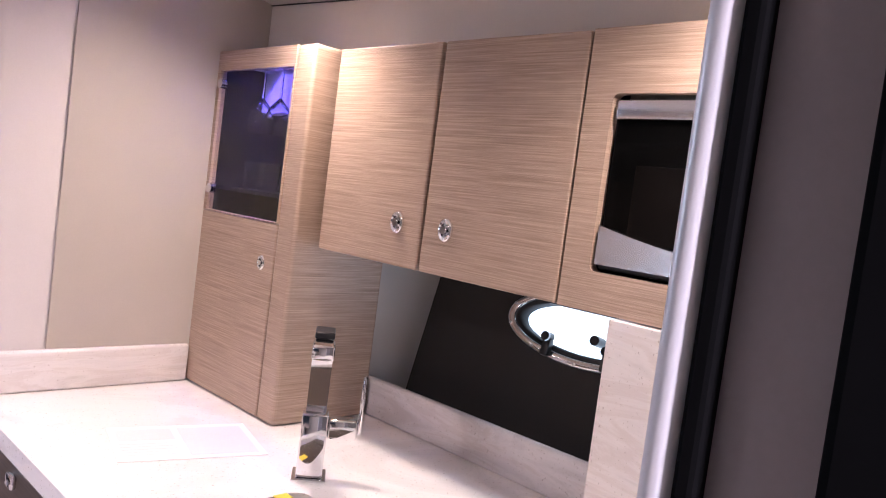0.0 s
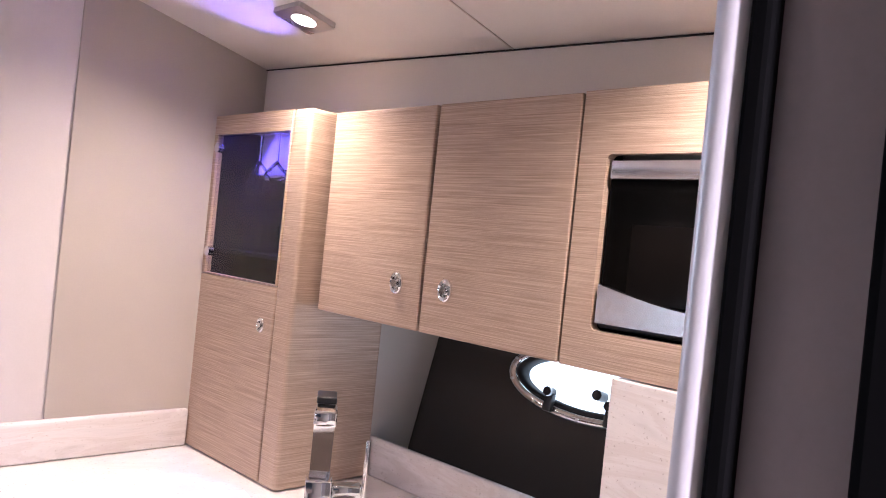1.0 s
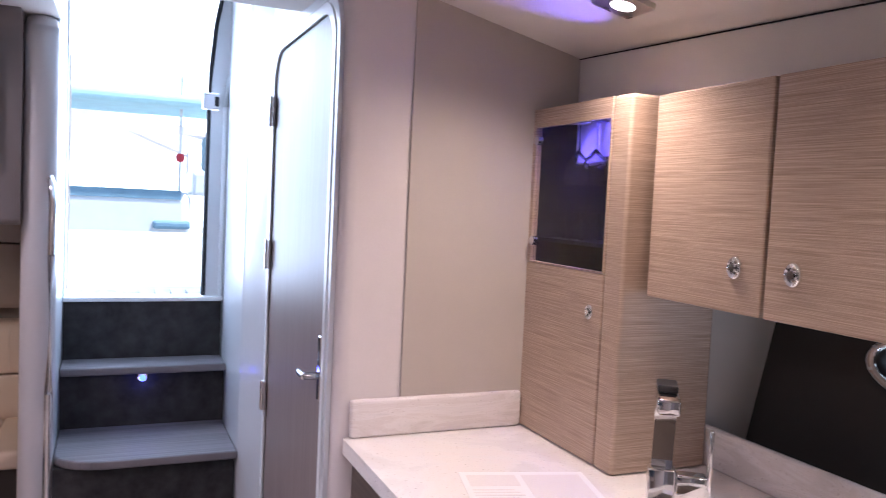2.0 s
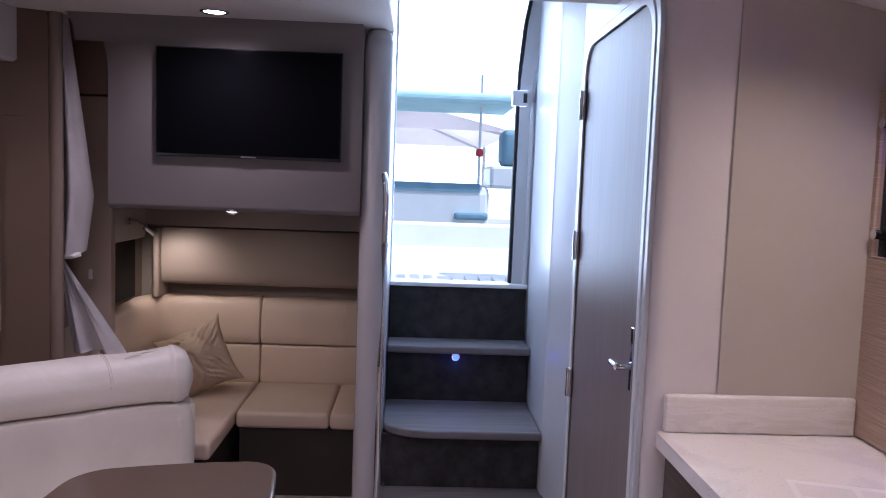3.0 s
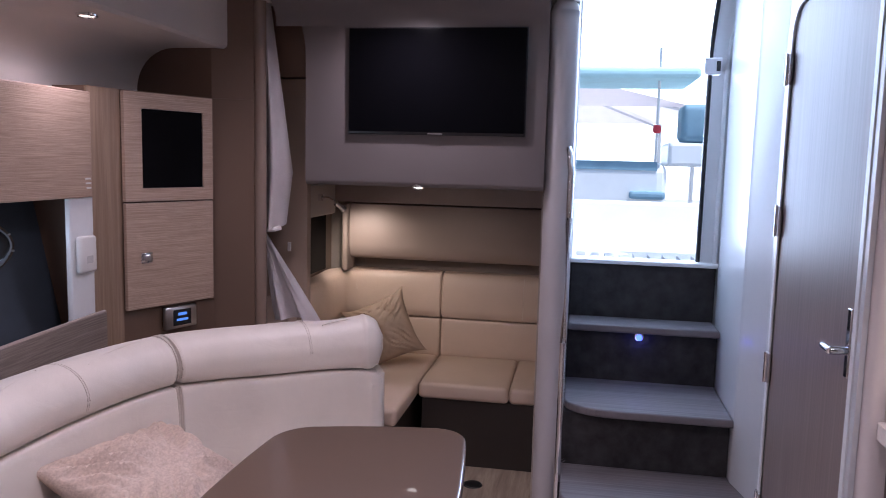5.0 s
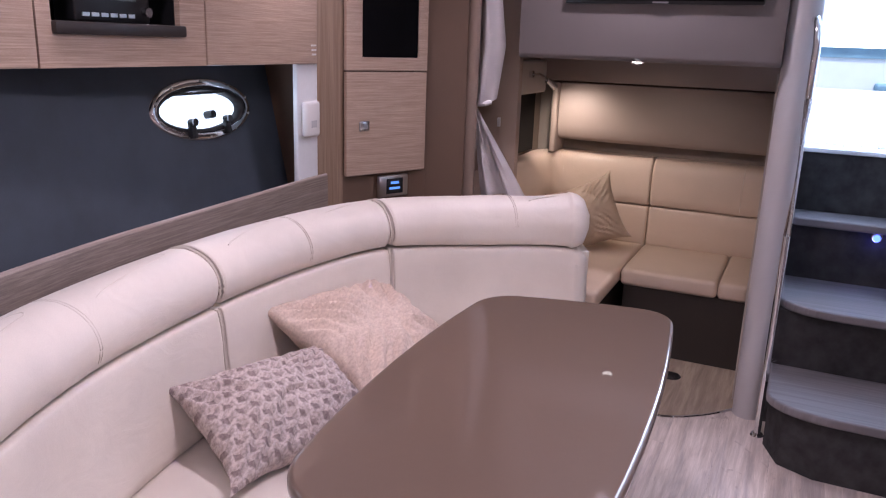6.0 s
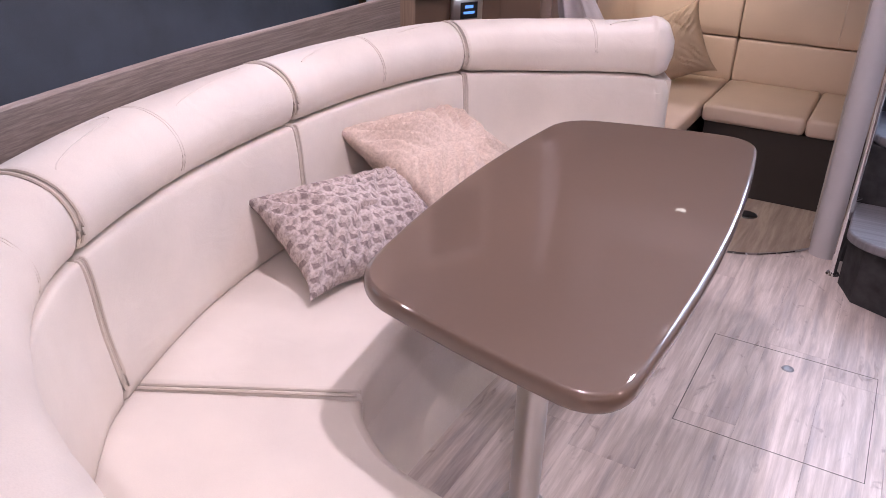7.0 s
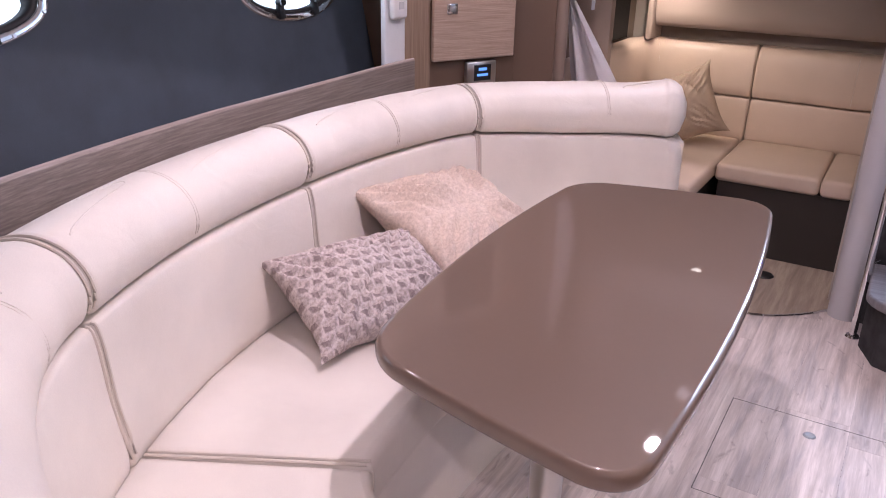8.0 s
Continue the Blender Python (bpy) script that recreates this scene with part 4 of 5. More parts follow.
smooth(part("knob", lathe([(0.0, 0.332), (0.008, 0.334), (0.0125, 0.345), (0.0125, 0.356), (0.008, 0.364), (0.0, 0.366)], 20), BLACK, holder, "black knob"))

leaflet = thing("leaflet", pose(1.59, 0.765, 0.9205, 0, 0, -15), "white printed leaflets on the worktop", "paper")
part("sheet", box(-0.15, 0.15, -0.105, 0.105, 0.0, 0.0012), PAPER, leaflet)
part("picture", box(-0.005, 0.135, -0.085, 0.085, 0.0013, 0.0016), INK, leaflet, "pale printed picture")
part("picture", box(-0.135, -0.02, 0.015, 0.085, 0.0013, 0.0016), INK, leaflet, "pale printed picture")
for k in range(5):
    part("print_bar", box(-0.135, -0.04 + 0.008 * (k % 3), -0.01 - 0.016 * k, -0.004 - 0.016 * k, 0.0013, 0.0016), INK, leaflet)

# ---- steps ----
steps = thing("companionway_steps", pose(0, 0, 0), "carpeted companionway steps with grey treads", "stairs")
for name, y0, y1, z0, z1 in (("riser", 2.47, 3.04, 0.0, 0.485), ("riser", 2.87, 3.04, 0.486, 0.755), ("riser", 3.02, 3.046, 0.756, 1.044)):
    part(name, box(0.53, 1.1995, y0, y1, z0, z1, 0.004), CARPET, steps, "charcoal carpet riser")
low_base = [(0.545, 2.469), (0.545, 2.27), (0.60, 2.13), (0.72, 2.075), (1.248, 2.075), (1.248, 2.18), (1.1995, 2.40), (1.1995, 2.469)]
part("riser", slab(low_base, 0.0, 0.225), CARPET, steps, "charcoal carpet plinth")


def tread(front, back, z, left, r, t=0.034):
    n = 8
    right = 1.246 if front < 2.1 else 1.1995
    out = [(right, back), (left, back)]
    out += [(left, front + r)]
    out += [(left + r * 1.6 * (1 - math.cos(math.pi / 2 * k / n)), front + r * (1 - math.sin(math.pi / 2 * k / n))) for k in range(1, n + 1)]
    out += [(right, front)]
    tr = level(smooth(part("tread", slab(out, z - t, z, 0.008), TREAD, steps, "grey ribbed tread"), 50))
    return tr


tread(2.035, 2.469, 0.26, 0.532, 0.14)
tread(2.405, 2.885, 0.52, 0.532, 0.13)
tread(2.812, 3.019, 0.79, 0.532, 0.02)
led = thing("step_light", pose(0.855, 2.868, 0.735), "small lit blue courtesy light under the tread", "step light")
smooth(part("housing", rod((0, 0, 0), (0, -0.012, 0), 0.020, 18), CHROME, led), 50)
smooth(part("lens", rod((0, -0.012, -0.004), (0, -0.018, -0.004), 0.014, 18), BLUE_GLOW, led, "glowing blue lens"))
lamp("step_led", "POINT", pose(0.855, 2.84, 0.725), 0.12, (0.15, 0.15, 1.0))

railing = thing("grab_rail", pose(0, 0, 0), "polished chrome grab rail beside the steps", "handrail")
smooth(part("rail", tube([(0.520, 2.335, 0.0), (0.520, 2.345, 0.3), (0.520, 2.36, 0.8), (0.522, 2.38, 1.3), (0.522, 2.40, 1.48), (0.516, 2.425, 1.545), (0.506, 2.46, 1.575)], 0.0135, 14), CHROME, railing))
smooth(part("bracket", rod((0.520, 2.35, 0.30), (0.546, 2.40, 0.30), 0.006, 10), CHROME, railing))
smooth(part("foot", lathe([(0.0, 0.008), (0.022, 0.008), (0.026, 0.001)], 20, 0.520, 2.335), CHROME, railing))

# ---- screen bulkhead ----
tv = thing("television", pose(-0.037, 2.45, 1.832), "black flat-screen television on the padded bulkhead", "television")
smooth(part("case", box(-0.370, 0.370, -0.020, -0.0005, -0.216, 0.218, 0.004), BLACK, tv), 50)
part("screen", box(-0.364, 0.364, -0.0225, -0.0205, -0.203, 0.212), SCREEN, tv, "black glossy screen")
part("badge", box(-0.03, 0.03, -0.0232, -0.0202, -0.2125, -0.2065), STEEL, tv, "small pale badge bar")

# ---- mid cabin settee ----
settee = thing("cabin_settee", pose(0, 0, 0), "tan leather corner settee in the mid cabin", "sofa")
part("plinth", box(-0.17, 0.398, 2.95, 3.598, 0.0, 0.343), DARK_BASE, settee, "dark brown plinth")
part("plinth", box(-0.859, -0.22, 2.47, 3.598, 0.0, 0.343), DARK_BASE, settee, "dark brown plinth")


def pad(name, x0, x1, y0, y1, z0, z1, r, parent, label=""):
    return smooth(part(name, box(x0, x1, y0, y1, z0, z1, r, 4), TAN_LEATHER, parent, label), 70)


pad("seat_cushion", -0.185, 0.262, 2.915, 3.475, 0.345, 0.428, 0.022, settee)
pad("seat_cushion", 0.264, 0.395, 2.915, 3.475, 0.345, 0.428, 0.022, settee)
pad("seat_cushion", -0.855, -0.189, 2.47, 3.475, 0.345, 0.428, 0.022, settee)
UPPER = [(0.0, 0.66), (-0.006, 0.70), (0.0, 0.80), (0.016, 0.868), (0.05, 0.892), (0.12, 0.885), (0.125, 0.76), (0.125, 0.645), (0.02, 0.638)]
LOWER = [(0.004, 0.412), (-0.004, 0.53), (0.004, 0.618), (0.02, 0.633), (0.11, 0.633), (0.12, 0.53), (0.11, 0.405)]


def fine_line(points, step=0.02):
    out = []
    for a, b in zip(points, points[1:]):
        a, b = Vector(a), Vector(b)
        n = max(1, int((b - a).length / step))
        out += [a + (b - a) * k / n for k in range(n)]
    return out + [Vector(points[-1])]


bend = [(-0.565 - 0.13 * math.cos(a), 3.33 + 0.13 * math.sin(a)) for a in (math.pi / 2 * k / 8 for k in range(9))]
corner_run = fine_line([(-0.695, 2.50)] + bend + [(-0.179, 3.46)])
straight_run = fine_line([(-0.175, 3.46), (0.396, 3.46)])
for run in (corner_run, straight_run):
    for prof in (UPPER, LOWER):
        section = rounded_profile(prof, 3)
        smooth(part("back_cushion", sweep(run, section, 1.0, (0.016, 0.014)), TAN_LEATHER, settee), 70)


def settee_stitch(x, y, dx, dy):
    """Fine stitched line down the front of the upper back cushion."""
    pts = [(x + dx * a, y + dy * a, z) for a, z in ((0.045, 0.893), (0.014, 0.869), (-0.002, 0.80), (-0.007, 0.70), (-0.002, 0.655))]
    return smooth(part("stitching", tube(pts, 0.0013, 6), STITCH, settee, "stitched seam"))


settee_stitch(0.281, 3.459, 0.0, 1.0)
settee_stitch(-0.653, 3.426, -0.7, 0.7)
headboard = thing("wall_pad", pose(0, 0, 0), "taupe padded wall panel above the settee", "wall panel")
prof = [(3.40, 1.264), (3.385, 1.22), (3.377, 1.13), (3.380, 1.04), (3.392, 0.985), (3.415, 0.965), (3.45, 0.96), (3.598, 0.96), (3.598, 1.264)]
bm = bmesh.new()
vs = grid_faces(bm, [[(x, y, z) for y, z in prof] for x in (-0.685, 0.398)], True)
bm.faces.new(vs[0])
bm.faces.new(vs[1][::-1])
smooth(part("pad", bm, CABIN_PAD, headboard), 50)
part("shelf_strip", box(-0.72, 0.398, 3.53, 3.598, 0.887, 0.958, 0.006), surface("dark_taupe_vinyl", (0.22, 0.18, 0.15), 0.6, bump=0.1), headboard)
smooth(part("side_pad", box(-0.722, -0.689, 3.35, 3.59, 0.894, 1.267, 0.012, 3), CABIN_PAD, headboard), 60)
box_ob = thing("cabin_locker", pose(-0.859, 2.47, 1.15), "taupe locker with a reading lamp in the mid cabin", "locker")
part("body", box(0.0, 0.10, 0.05, 0.889, 0.06, 0.2245, 0.01), WALL_PANEL, box_ob)
# flat dark sheet on the side wall: the niche's shade put into colour
part("niche", box(0.0, 0.012, 0.05, 0.985, -0.262, 0.058), HULL_GALLEY, box_ob, "dark sheet for the niche's shade")
reading = thing("reading_lamp", pose(-0.655, 3.08, 1.28), "small chrome reading lamp, lit", "lamp")
smooth(part("mount", rod((-0.125, 0, 0.03), (-0.085, 0, 0.03), 0.018, 16), CHROME, reading))
smooth(part("stalk", tube([(-0.085, 0, 0.03), (-0.05, 0.0, 0.03), (-0.02, 0.0, 0.015), (0.0, 0.0, -0.005)], 0.006, 8), CHROME, reading))
smooth(part("head", rod((-0.01, -0.01, 0.005), (0.02, 0.03, -0.03), 0.014, 16, 0.018), CHROME, reading))
lamp("reading_beam", "SPOT", look((-0.632, 3.115, 1.243), (-0.55, 3.37, 0.92)), 8.0, (1.0, 0.79, 0.60), cone=118, size=0.012)
tan = smooth(part("cushion", pillow(0.37, 0.37, 0.15, 3), GOLD))
tan.matrix_world = axes((-0.440, 3.20, 0.605), (0.90, 0.10, 0.42), (-0.45, 0.28, 0.85))
tagged(tan, "bronze satin scatter cushion leaning on the settee", "cushion")

# curtain tied at the bulkhead
bm = bmesh.new()
rows = []
for k in range(41):
    z = 2.22 - 1.0 * k / 40
    spread = 0.022 + 0.105 * min(1.0, k / 31) - (0.03 * (k - 31) / 9 if k > 31 else 0)
    depth = 0.012 + 0.022 * k / 40
    row = []
    for i in range(25):
        t = i / 24
        fold = math.sin(t * 7.5 + 0.6 + 0.02 * k) * depth + math.sin(t * 17 + k * 0.06) * 0.004
        sag = 0.018 * math.sin(math.pi * t) * max(0, (k - 36) / 4)
        row.append((-0.803 + spread * t, 2.482 + fold - 0.018 * math.sin(math.pi * t), z - sag))
    rows.append(row)
grid_faces(bm, rows)
bmesh.ops.solidify(bm, geom=bm.faces[:], thickness=0.004)
cur = thing("curtain", pose(0, 0, 0), "silver-grey curtain gathered and tied beside the bulkhead", "curtain")
smooth(part("upper_fall", bm, CURTAIN, cur), 80)
bm = bmesh.new()
rows = []
for k in range(25):
    u = k / 24
    z = 1.185 - 0.40 * u
    left, right = -0.800 + 0.035 * u, -0.792 + 0.25 * u
    row = []
    for i in range(41):
        t = i / 40
        fold = math.sin(t * 13 + 1.5 * u) * 0.022 * (0.3 + u) + math.sin(t * 29 - 3 * u) * 0.006
        row.append((left + (right - left) * t, 2.478 + fold, z + 0.02 * math.sin(math.pi * t) * u))
    rows.append(row)
grid_faces(bm, rows)
bmesh.ops.solidify(bm, geom=bm.faces[:], thickness=0.004)
smooth(part("lower_fall", bm, CURTAIN, cur), 80)
smooth(part("tieback", tube([(-0.805, 2.47, 1.20), (-0.775, 2.452, 1.196), (-0.745, 2.456, 1.198), (-0.725, 2.48, 1.205)], 0.011, 8), CURTAIN, cur))
part("strap_stud", box(-0.70, -0.685, 2.50, 2.506, 1.10, 1.14, 0.002), STEEL, cur)

# ---- port side ----
ledge = thing("side_ledge", pose(0, 0, 0), "grey-brown veneer ledge along the hull side", "ledge")
EDGE = spline([(-1.098, 1.769), (-1.092, 1.6), (-1.035, 0.95), (-1.0, 0.60), (-0.915, 0.15), (-0.80, -0.3), (-0.62, -0.9), (-0.4, -1.5)], 6)
board = [(p.x, p.y) for p in EDGE] + [(p.x - 0.02, p.y) for p in EDGE[::-1]]
part("fascia", slab(board, 0.78, 0.945, 0.003, 2), LEDGE_WOOD, ledge)
smooth(part("nosing", tube([(p.x - 0.008, p.y, 0.944) for p in EDGE], 0.0075, 8), wood("pale_veneer_edge", (0.42, 0.35, 0.31), (0.26, 0.21, 0.185), (30, 1.2, 110)), ledge, "pale rounded edge"))
part("top", slab([(p.x - 0.021, p.y) for p in EDGE] + [(-1.40, -1.5), (-1.40, 1.769)], 0.785, 0.80), LEDGE_WOOD, ledge)
structure(part("wall_port_column", box(-1.162, -1.14, 1.64, 1.768, 0.801, 1.36, 0.006), WHITE_GEL), "white column beside the hull lining")
sw = thing("switch_box", pose(-1.139, 1.70, 1.16), "white plastic sensor box on the column", "switch")
smooth(part("case", box(0.0005, 0.028, -0.045, 0.045, -0.065, 0.065, 0.012, 3), WHITE_PLASTIC, sw), 60)
part("lens", box(0.0285, 0.030, -0.016, 0.016, -0.03, -0.005), surface("pale_lens", (0.6, 0.6, 0.6), 0.2, bump=0.0), sw)

lock = thing("overhead_locker", pose(-1.13, 1.170, 1.357), "bleached oak overhead locker with a closed door", "locker", "port overhead lockers")
part("body", box(-0.20, -0.0205, 0.002, 0.583, 0.004, 0.36, 0.002), OAK, lock)
part("door", box(-0.020, 0.0, 0.002, 0.583, 0.0, 0.366, 0.004), OAK, lock)
for k in range(3):
    part("label_bar", box(0.0004, 0.0012, 0.548 - 0.003 * k, 0.574, 0.030 + 0.016 * k, 0.036 + 0.016 * k), WHITE_PLASTIC, lock)
radio_cab = thing("radio_locker", pose(-1.13, 0, 1.357), "bleached oak locker with a recessed stereo niche", "locker", "port overhead lockers")
FP = axes((0, 0, 0), (0, 1, 0), (0, 0, 1))
part("front", plate(FP, [(0.60, 0.0), (1.166, 0.0), (1.166, 0.366), (0.60, 0.366)], [rounded(0.64, 1.065, 0.105, 0.285, 0.012)], 0.02), OAK, radio_cab)
part("niche", box(-0.16, -0.15, 0.60, 1.15, 0.004, 0.36), BLACK, radio_cab, "black niche")
part("niche_end", box(-0.149, -0.021, 1.066, 1.076, 0.06, 0.30), BLACK, radio_cab)
part("niche_floor", box(-0.149, -0.021, 0.62, 1.066, 0.085, 0.104), BLACK, radio_cab)
smooth(part("lip", box(-0.018, 0.016, 0.64, 1.075, 0.080, 0.112, 0.006), surface("dark_lip", (0.025, 0.02, 0.018), 0.4, bump=0.1), radio_cab, "dark moulded lip"))
part("body", box(-0.20, -0.161, 0.602, 1.164, 0.004, 0.36), OAK, radio_cab)
radio = thing("marine_stereo", pose(-1.20, 0.87, 1.545), "black marine stereo with a grey display in its niche", "stereo")
smooth(part("body", box(-0.05, 0.028, -0.125, 0.125, -0.075, 0.070, 0.006), BLACK, radio), 50)
part("display", box(0.0282, 0.0295, -0.07, 0.075, -0.018, 0.035), LCD, radio, "grey-green display")
smooth(part("dial", rod((0.028, 0.105, -0.045), (0.045, 0.105, -0.045), 0.013, 18), CHROME, radio, "chrome dial"), 50)
for k in range(6):
    part("key", box(0.0282, 0.0315, -0.105 + 0.03 * k, -0.082 + 0.03 * k, -0.062, -0.052, 0.001), STEEL, radio)
part("badge", box(0.0282, 0.0300, 0.03, 0.085, 0.046, 0.055), WHITE_PLASTIC, radio)
far_lock = thing("overhead_locker", pose(-1.13, -0.40, 1.357), "bleached oak overhead locker with a closed door", "locker", "port overhead lockers")
part("body", box(-0.20, -0.0205, 0.002, 0.996, 0.004, 0.36, 0.002), OAK, far_lock)
part("door", box(-0.020, 0.0, 0.002, 0.996, 0.0, 0.366, 0.004), OAK, far_lock)

# panelled cabinet on the turning bulkhead
DX, DY = 0.176, 0.39
LEN = 0.405
TURN = pose(-1.126, 1.918, 0, 0, 0, math.degrees(math.atan2(DY, DX)))
pc = thing("speaker_cabinet", TURN, "bleached oak panel with a speaker above a locker door", "cabinet")
FQ = axes((0, -0.022, 0), (1, 0, 0), (0, 0, 1))
part("upper_panel", plate(FQ, [(0.004, 1.332), (LEN, 1.332), (LEN, 1.742), (0.004, 1.742)], [[(0.077, 1.382), (0.357, 1.382), (0.357, 1.682), (0.077, 1.682)]], 0.02), OAK, pc)
part("speaker_grille", box(0.078, 0.356, -0.018, -0.004, 1.383, 1.681), SPEAKER, pc, "black speaker cloth")
dd = part("door", box(0.004, LEN, -0.022, -0.002, 0.917, 1.326, 0.003), OAK, pc)
smooth(part("push_latch", box(0.062, 0.112, -0.029, -0.022, 1.095, 1.135, 0.004), CHROME, dd, "chrome push latch"), 50)
smooth(part("button", box(0.073, 0.101, -0.034, -0.029, 1.104, 1.126, 0.003), STEEL, dd), 50)
dis = thing("control_screen", TURN, "steel-framed blue lit control display on the bulkhead", "control screen")
smooth(part("bezel", box(0.165, 0.315, -0.026, -0.003, 0.815, 0.905, 0.006), STEEL, dis, "brushed steel bezel"), 50)
part("glass", box(0.200, 0.285, -0.0275, -0.0262, 0.828, 0.892), BLACK, dis)
part("readout", box(0.222, 0.263, -0.0284, -0.0278, 0.868, 0.880), DISPLAY_GLOW, dis, "blue lit readout bar")
part("readout", box(0.215, 0.270, -0.0284, -0.0278, 0.846, 0.856), DISPLAY_GLOW, dis, "blue lit readout bar")

# ---- dinette ----
BACK = [(-0.130, 2.048), (-0.285, 1.968), (-0.48, 1.80), (-0.713, 1.563), (-0.80, 1.20), (-0.805, 0.795), (-0.74, 0.35), (-0.611, 0.0), (-0.515, -0.14), (-0.42, -0.228), (-0.30, -0.305), (-0.15, -0.372), (0.02, -0.42), (0.14, -0.44)]
curve = spline(BACK, 12)
cuts = [0, 36, 60, 84, len(curve) - 1]
sofa = thing("dinette_sofa", pose(0, 0, 0), "curved cream leather dinette sofa with a rolled bolster", "sofa")


def cut_curve(a, b, gap=0.003):
    pts = [Vector(p) for p in curve[a:b + 1]]
    d0, d1 = (pts[1] - pts[0]).normalized(), (pts[-2] - pts[-1]).normalized()
    pts[0] = pts[0] + d0 * gap
    pts[-1] = pts[-1] + d1 * gap
    return pts


bolster = rounded_profile([(0.010, 0.775), (0.022, 0.83), (-0.010, 0.885), (-0.075, 0.912), (-0.145, 0.895), (-0.165, 0.83), (-0.150, 0.768), (-0.03, 0.762)])
back = rounded_profile([(0.045, 0.46), (0.030, 0.60), (0.018, 0.735), (-0.010, 0.757), (-0.130, 0.755), (-0.150, 0.72), (-0.150, 0.46), (-0.05, 0.44)])
core = [(-0.01, 0.0), (-0.01, 0.715), (-0.145, 0.715), (-0.145, 0.0)]
part("base", sweep(cut_curve(0, len(curve) - 1), core, 1.0, (0.002, 0.002)), LEATHER, sofa)


def end_bolster(u, a, b):
    """The free end of the bolster swells: its underside sinks and its crown dips, then rises."""
    k = max(0.0, 1 - u) ** 0.7
    if b < 0.80:
        return -0.034 * k
    if b > 0.86:
        return 0.012 * math.exp(-((u - 0.06) / 0.16) ** 2) - 0.008 * math.exp(-((u - 0.36) / 0.14) ** 2)
    return -0.012 * k


def end_panel(u, a, b):
    return -0.034 * max(0.0, 1 - u) ** 0.7 if b > 0.70 else 0.0


for n, (a, b) in enumerate(zip(cuts, cuts[1:])):
    e0 = 0.075 if n == 0 else 0.020
    smooth(part("bolster", sweep(cut_curve(a, b), bolster, 1.0, (e0, 0.020), end_bolster if n == 0 else None), LEATHER, sofa, "rolled cream leather bolster"), 70)
    smooth(part("back_panel", sweep(cut_curve(a, b), back, 1.0, (e0 * 0.8, 0.010), end_panel if n == 0 else None), LEATHER, sofa), 70)


def offset(i, out):
    d = (curve[min(i + 1, len(curve) - 1)] - curve[max(i - 1, 0)]).normalized()
    return Vector((curve[i].x - d.y * out, curve[i].y + d.x * out))


def seam_on(profile, i, k0, k1, r=0.0035, shift=0.0, proud=0.001):
    """A cord that follows the section of the upholstery at station i, moved along by shift metres."""
    d = (curve[min(i + 1, len(curve) - 1)] - curve[max(i - 1, 0)]).normalized()
    cx, cz = sum(a for a, _ in profile) / len(profile), sum(z for _, z in profile) / len(profile)
    pts = []
    a0, z0 = profile[k0]
    tuck = Vector((cx - a0, cz - z0)).normalized() * 0.018
    for a, z in [(a0 + tuck.x, z0 + tuck.y)] + profile[k0:k1]:
        g = Vector((a - cx, z - cz)).normalized() * proud
        a, z = a + g.x, z + g.y
        pts.append((curve[i].x - d.y * a + d.x * shift, curve[i].y + d.x * a + d.y * shift, z))
    return tube(pts, r, 6)


for i in cuts[1:-1]:
    for s in (-0.014, 0.014):
        smooth(part("piping", seam_on(bolster, i, 1, 18, 0.0036, s * 0.58, -0.0010), PIPING, sofa, "taupe piping"))
        smooth(part("piping", seam_on(back, i, 1, 12, 0.0036, s * 0.58, -0.0010), PIPING, sofa))
for i in (18, 48, 72, 98):
    for s in (-0.004, 0.004):
        smooth(part("stitching", seam_on(bolster, i, 1, 16, 0.0016, s, -0.0007), STITCH, sofa, "stitched seam"))


def crown(out):
    """Height of the bolster's upper side at a distance from the sofa's line."""
    top = sorted((p, z) for p, z in bolster if z > 0.84)
    for (p0, z0), (p1, z1) in zip(top, top[1:]):
        if p0 <= out <= p1:
            return z0 + (z1 - z0) * (out - p0) / (p1 - p0)
    return top[-1][1]


def offset_at(i, out):
    k = max(0, min(int(i), len(curve) - 2))
    return offset(k, out).lerp(offset(k + 1, out), i - k)


for i0, i1 in ((6, 15), (39, 46), (51, 57), (63, 70), (75, 82), (87, 96)):
    line = [(i1 + (i0 - i1) * t, -0.034 - 0.042 * t ** 0.7) for t in (k / 12 for k in range(13))]
    line += [(i0 - 0.9 * math.sin(a), -0.091 + 0.015 * math.cos(a)) for a in (math.pi * k / 8 for k in range(1, 9))]
    line += [(i0 + 0.8 * k, -0.106 - 0.002 * k) for k in range(1, 4)]
    pts = []
    for i, out in line:
        p = offset_at(i, out)
        pts.append((p.x, p.y, crown(out) - 0.0008))
    smooth(part("stitching", tube(pts, 0.0017, 6), STITCH, sofa))

# seat cushions between the back and the front edge
FRONT = [(-0.02, 1.60), (-0.13, 1.52), (-0.215, 1.33), (-0.25, 1.0), (-0.252, 0.60), (-0.235, 0.40), (-0.205, 0.27), (-0.12, 0.19), (-0.03, 0.150), (0.14, 0.118)]
front_curve = spline(FRONT, 10)


def seat(a0, a1, f0, f1):
    back_pts = [offset(i, 0.02) for i in range(a0, a1 + 1, 2)]
    fr = front_curve[f0:f1 + 1]
    out = [(p.x, p.y) for p in back_pts] + [(p.x, p.y) for p in fr[::-1]]
    c = Vector((sum(p[0] for p in out) / len(out), sum(p[1] for p in out) / len(out)))
    out = [tuple(Vector(p) + (c - Vector(p)).normalized() * 0.003) for p in out]
    return level(smooth(part("seat_cushion", slab(out, 0.33, 0.455, 0.022, 4), LEATHER, sofa), 60))


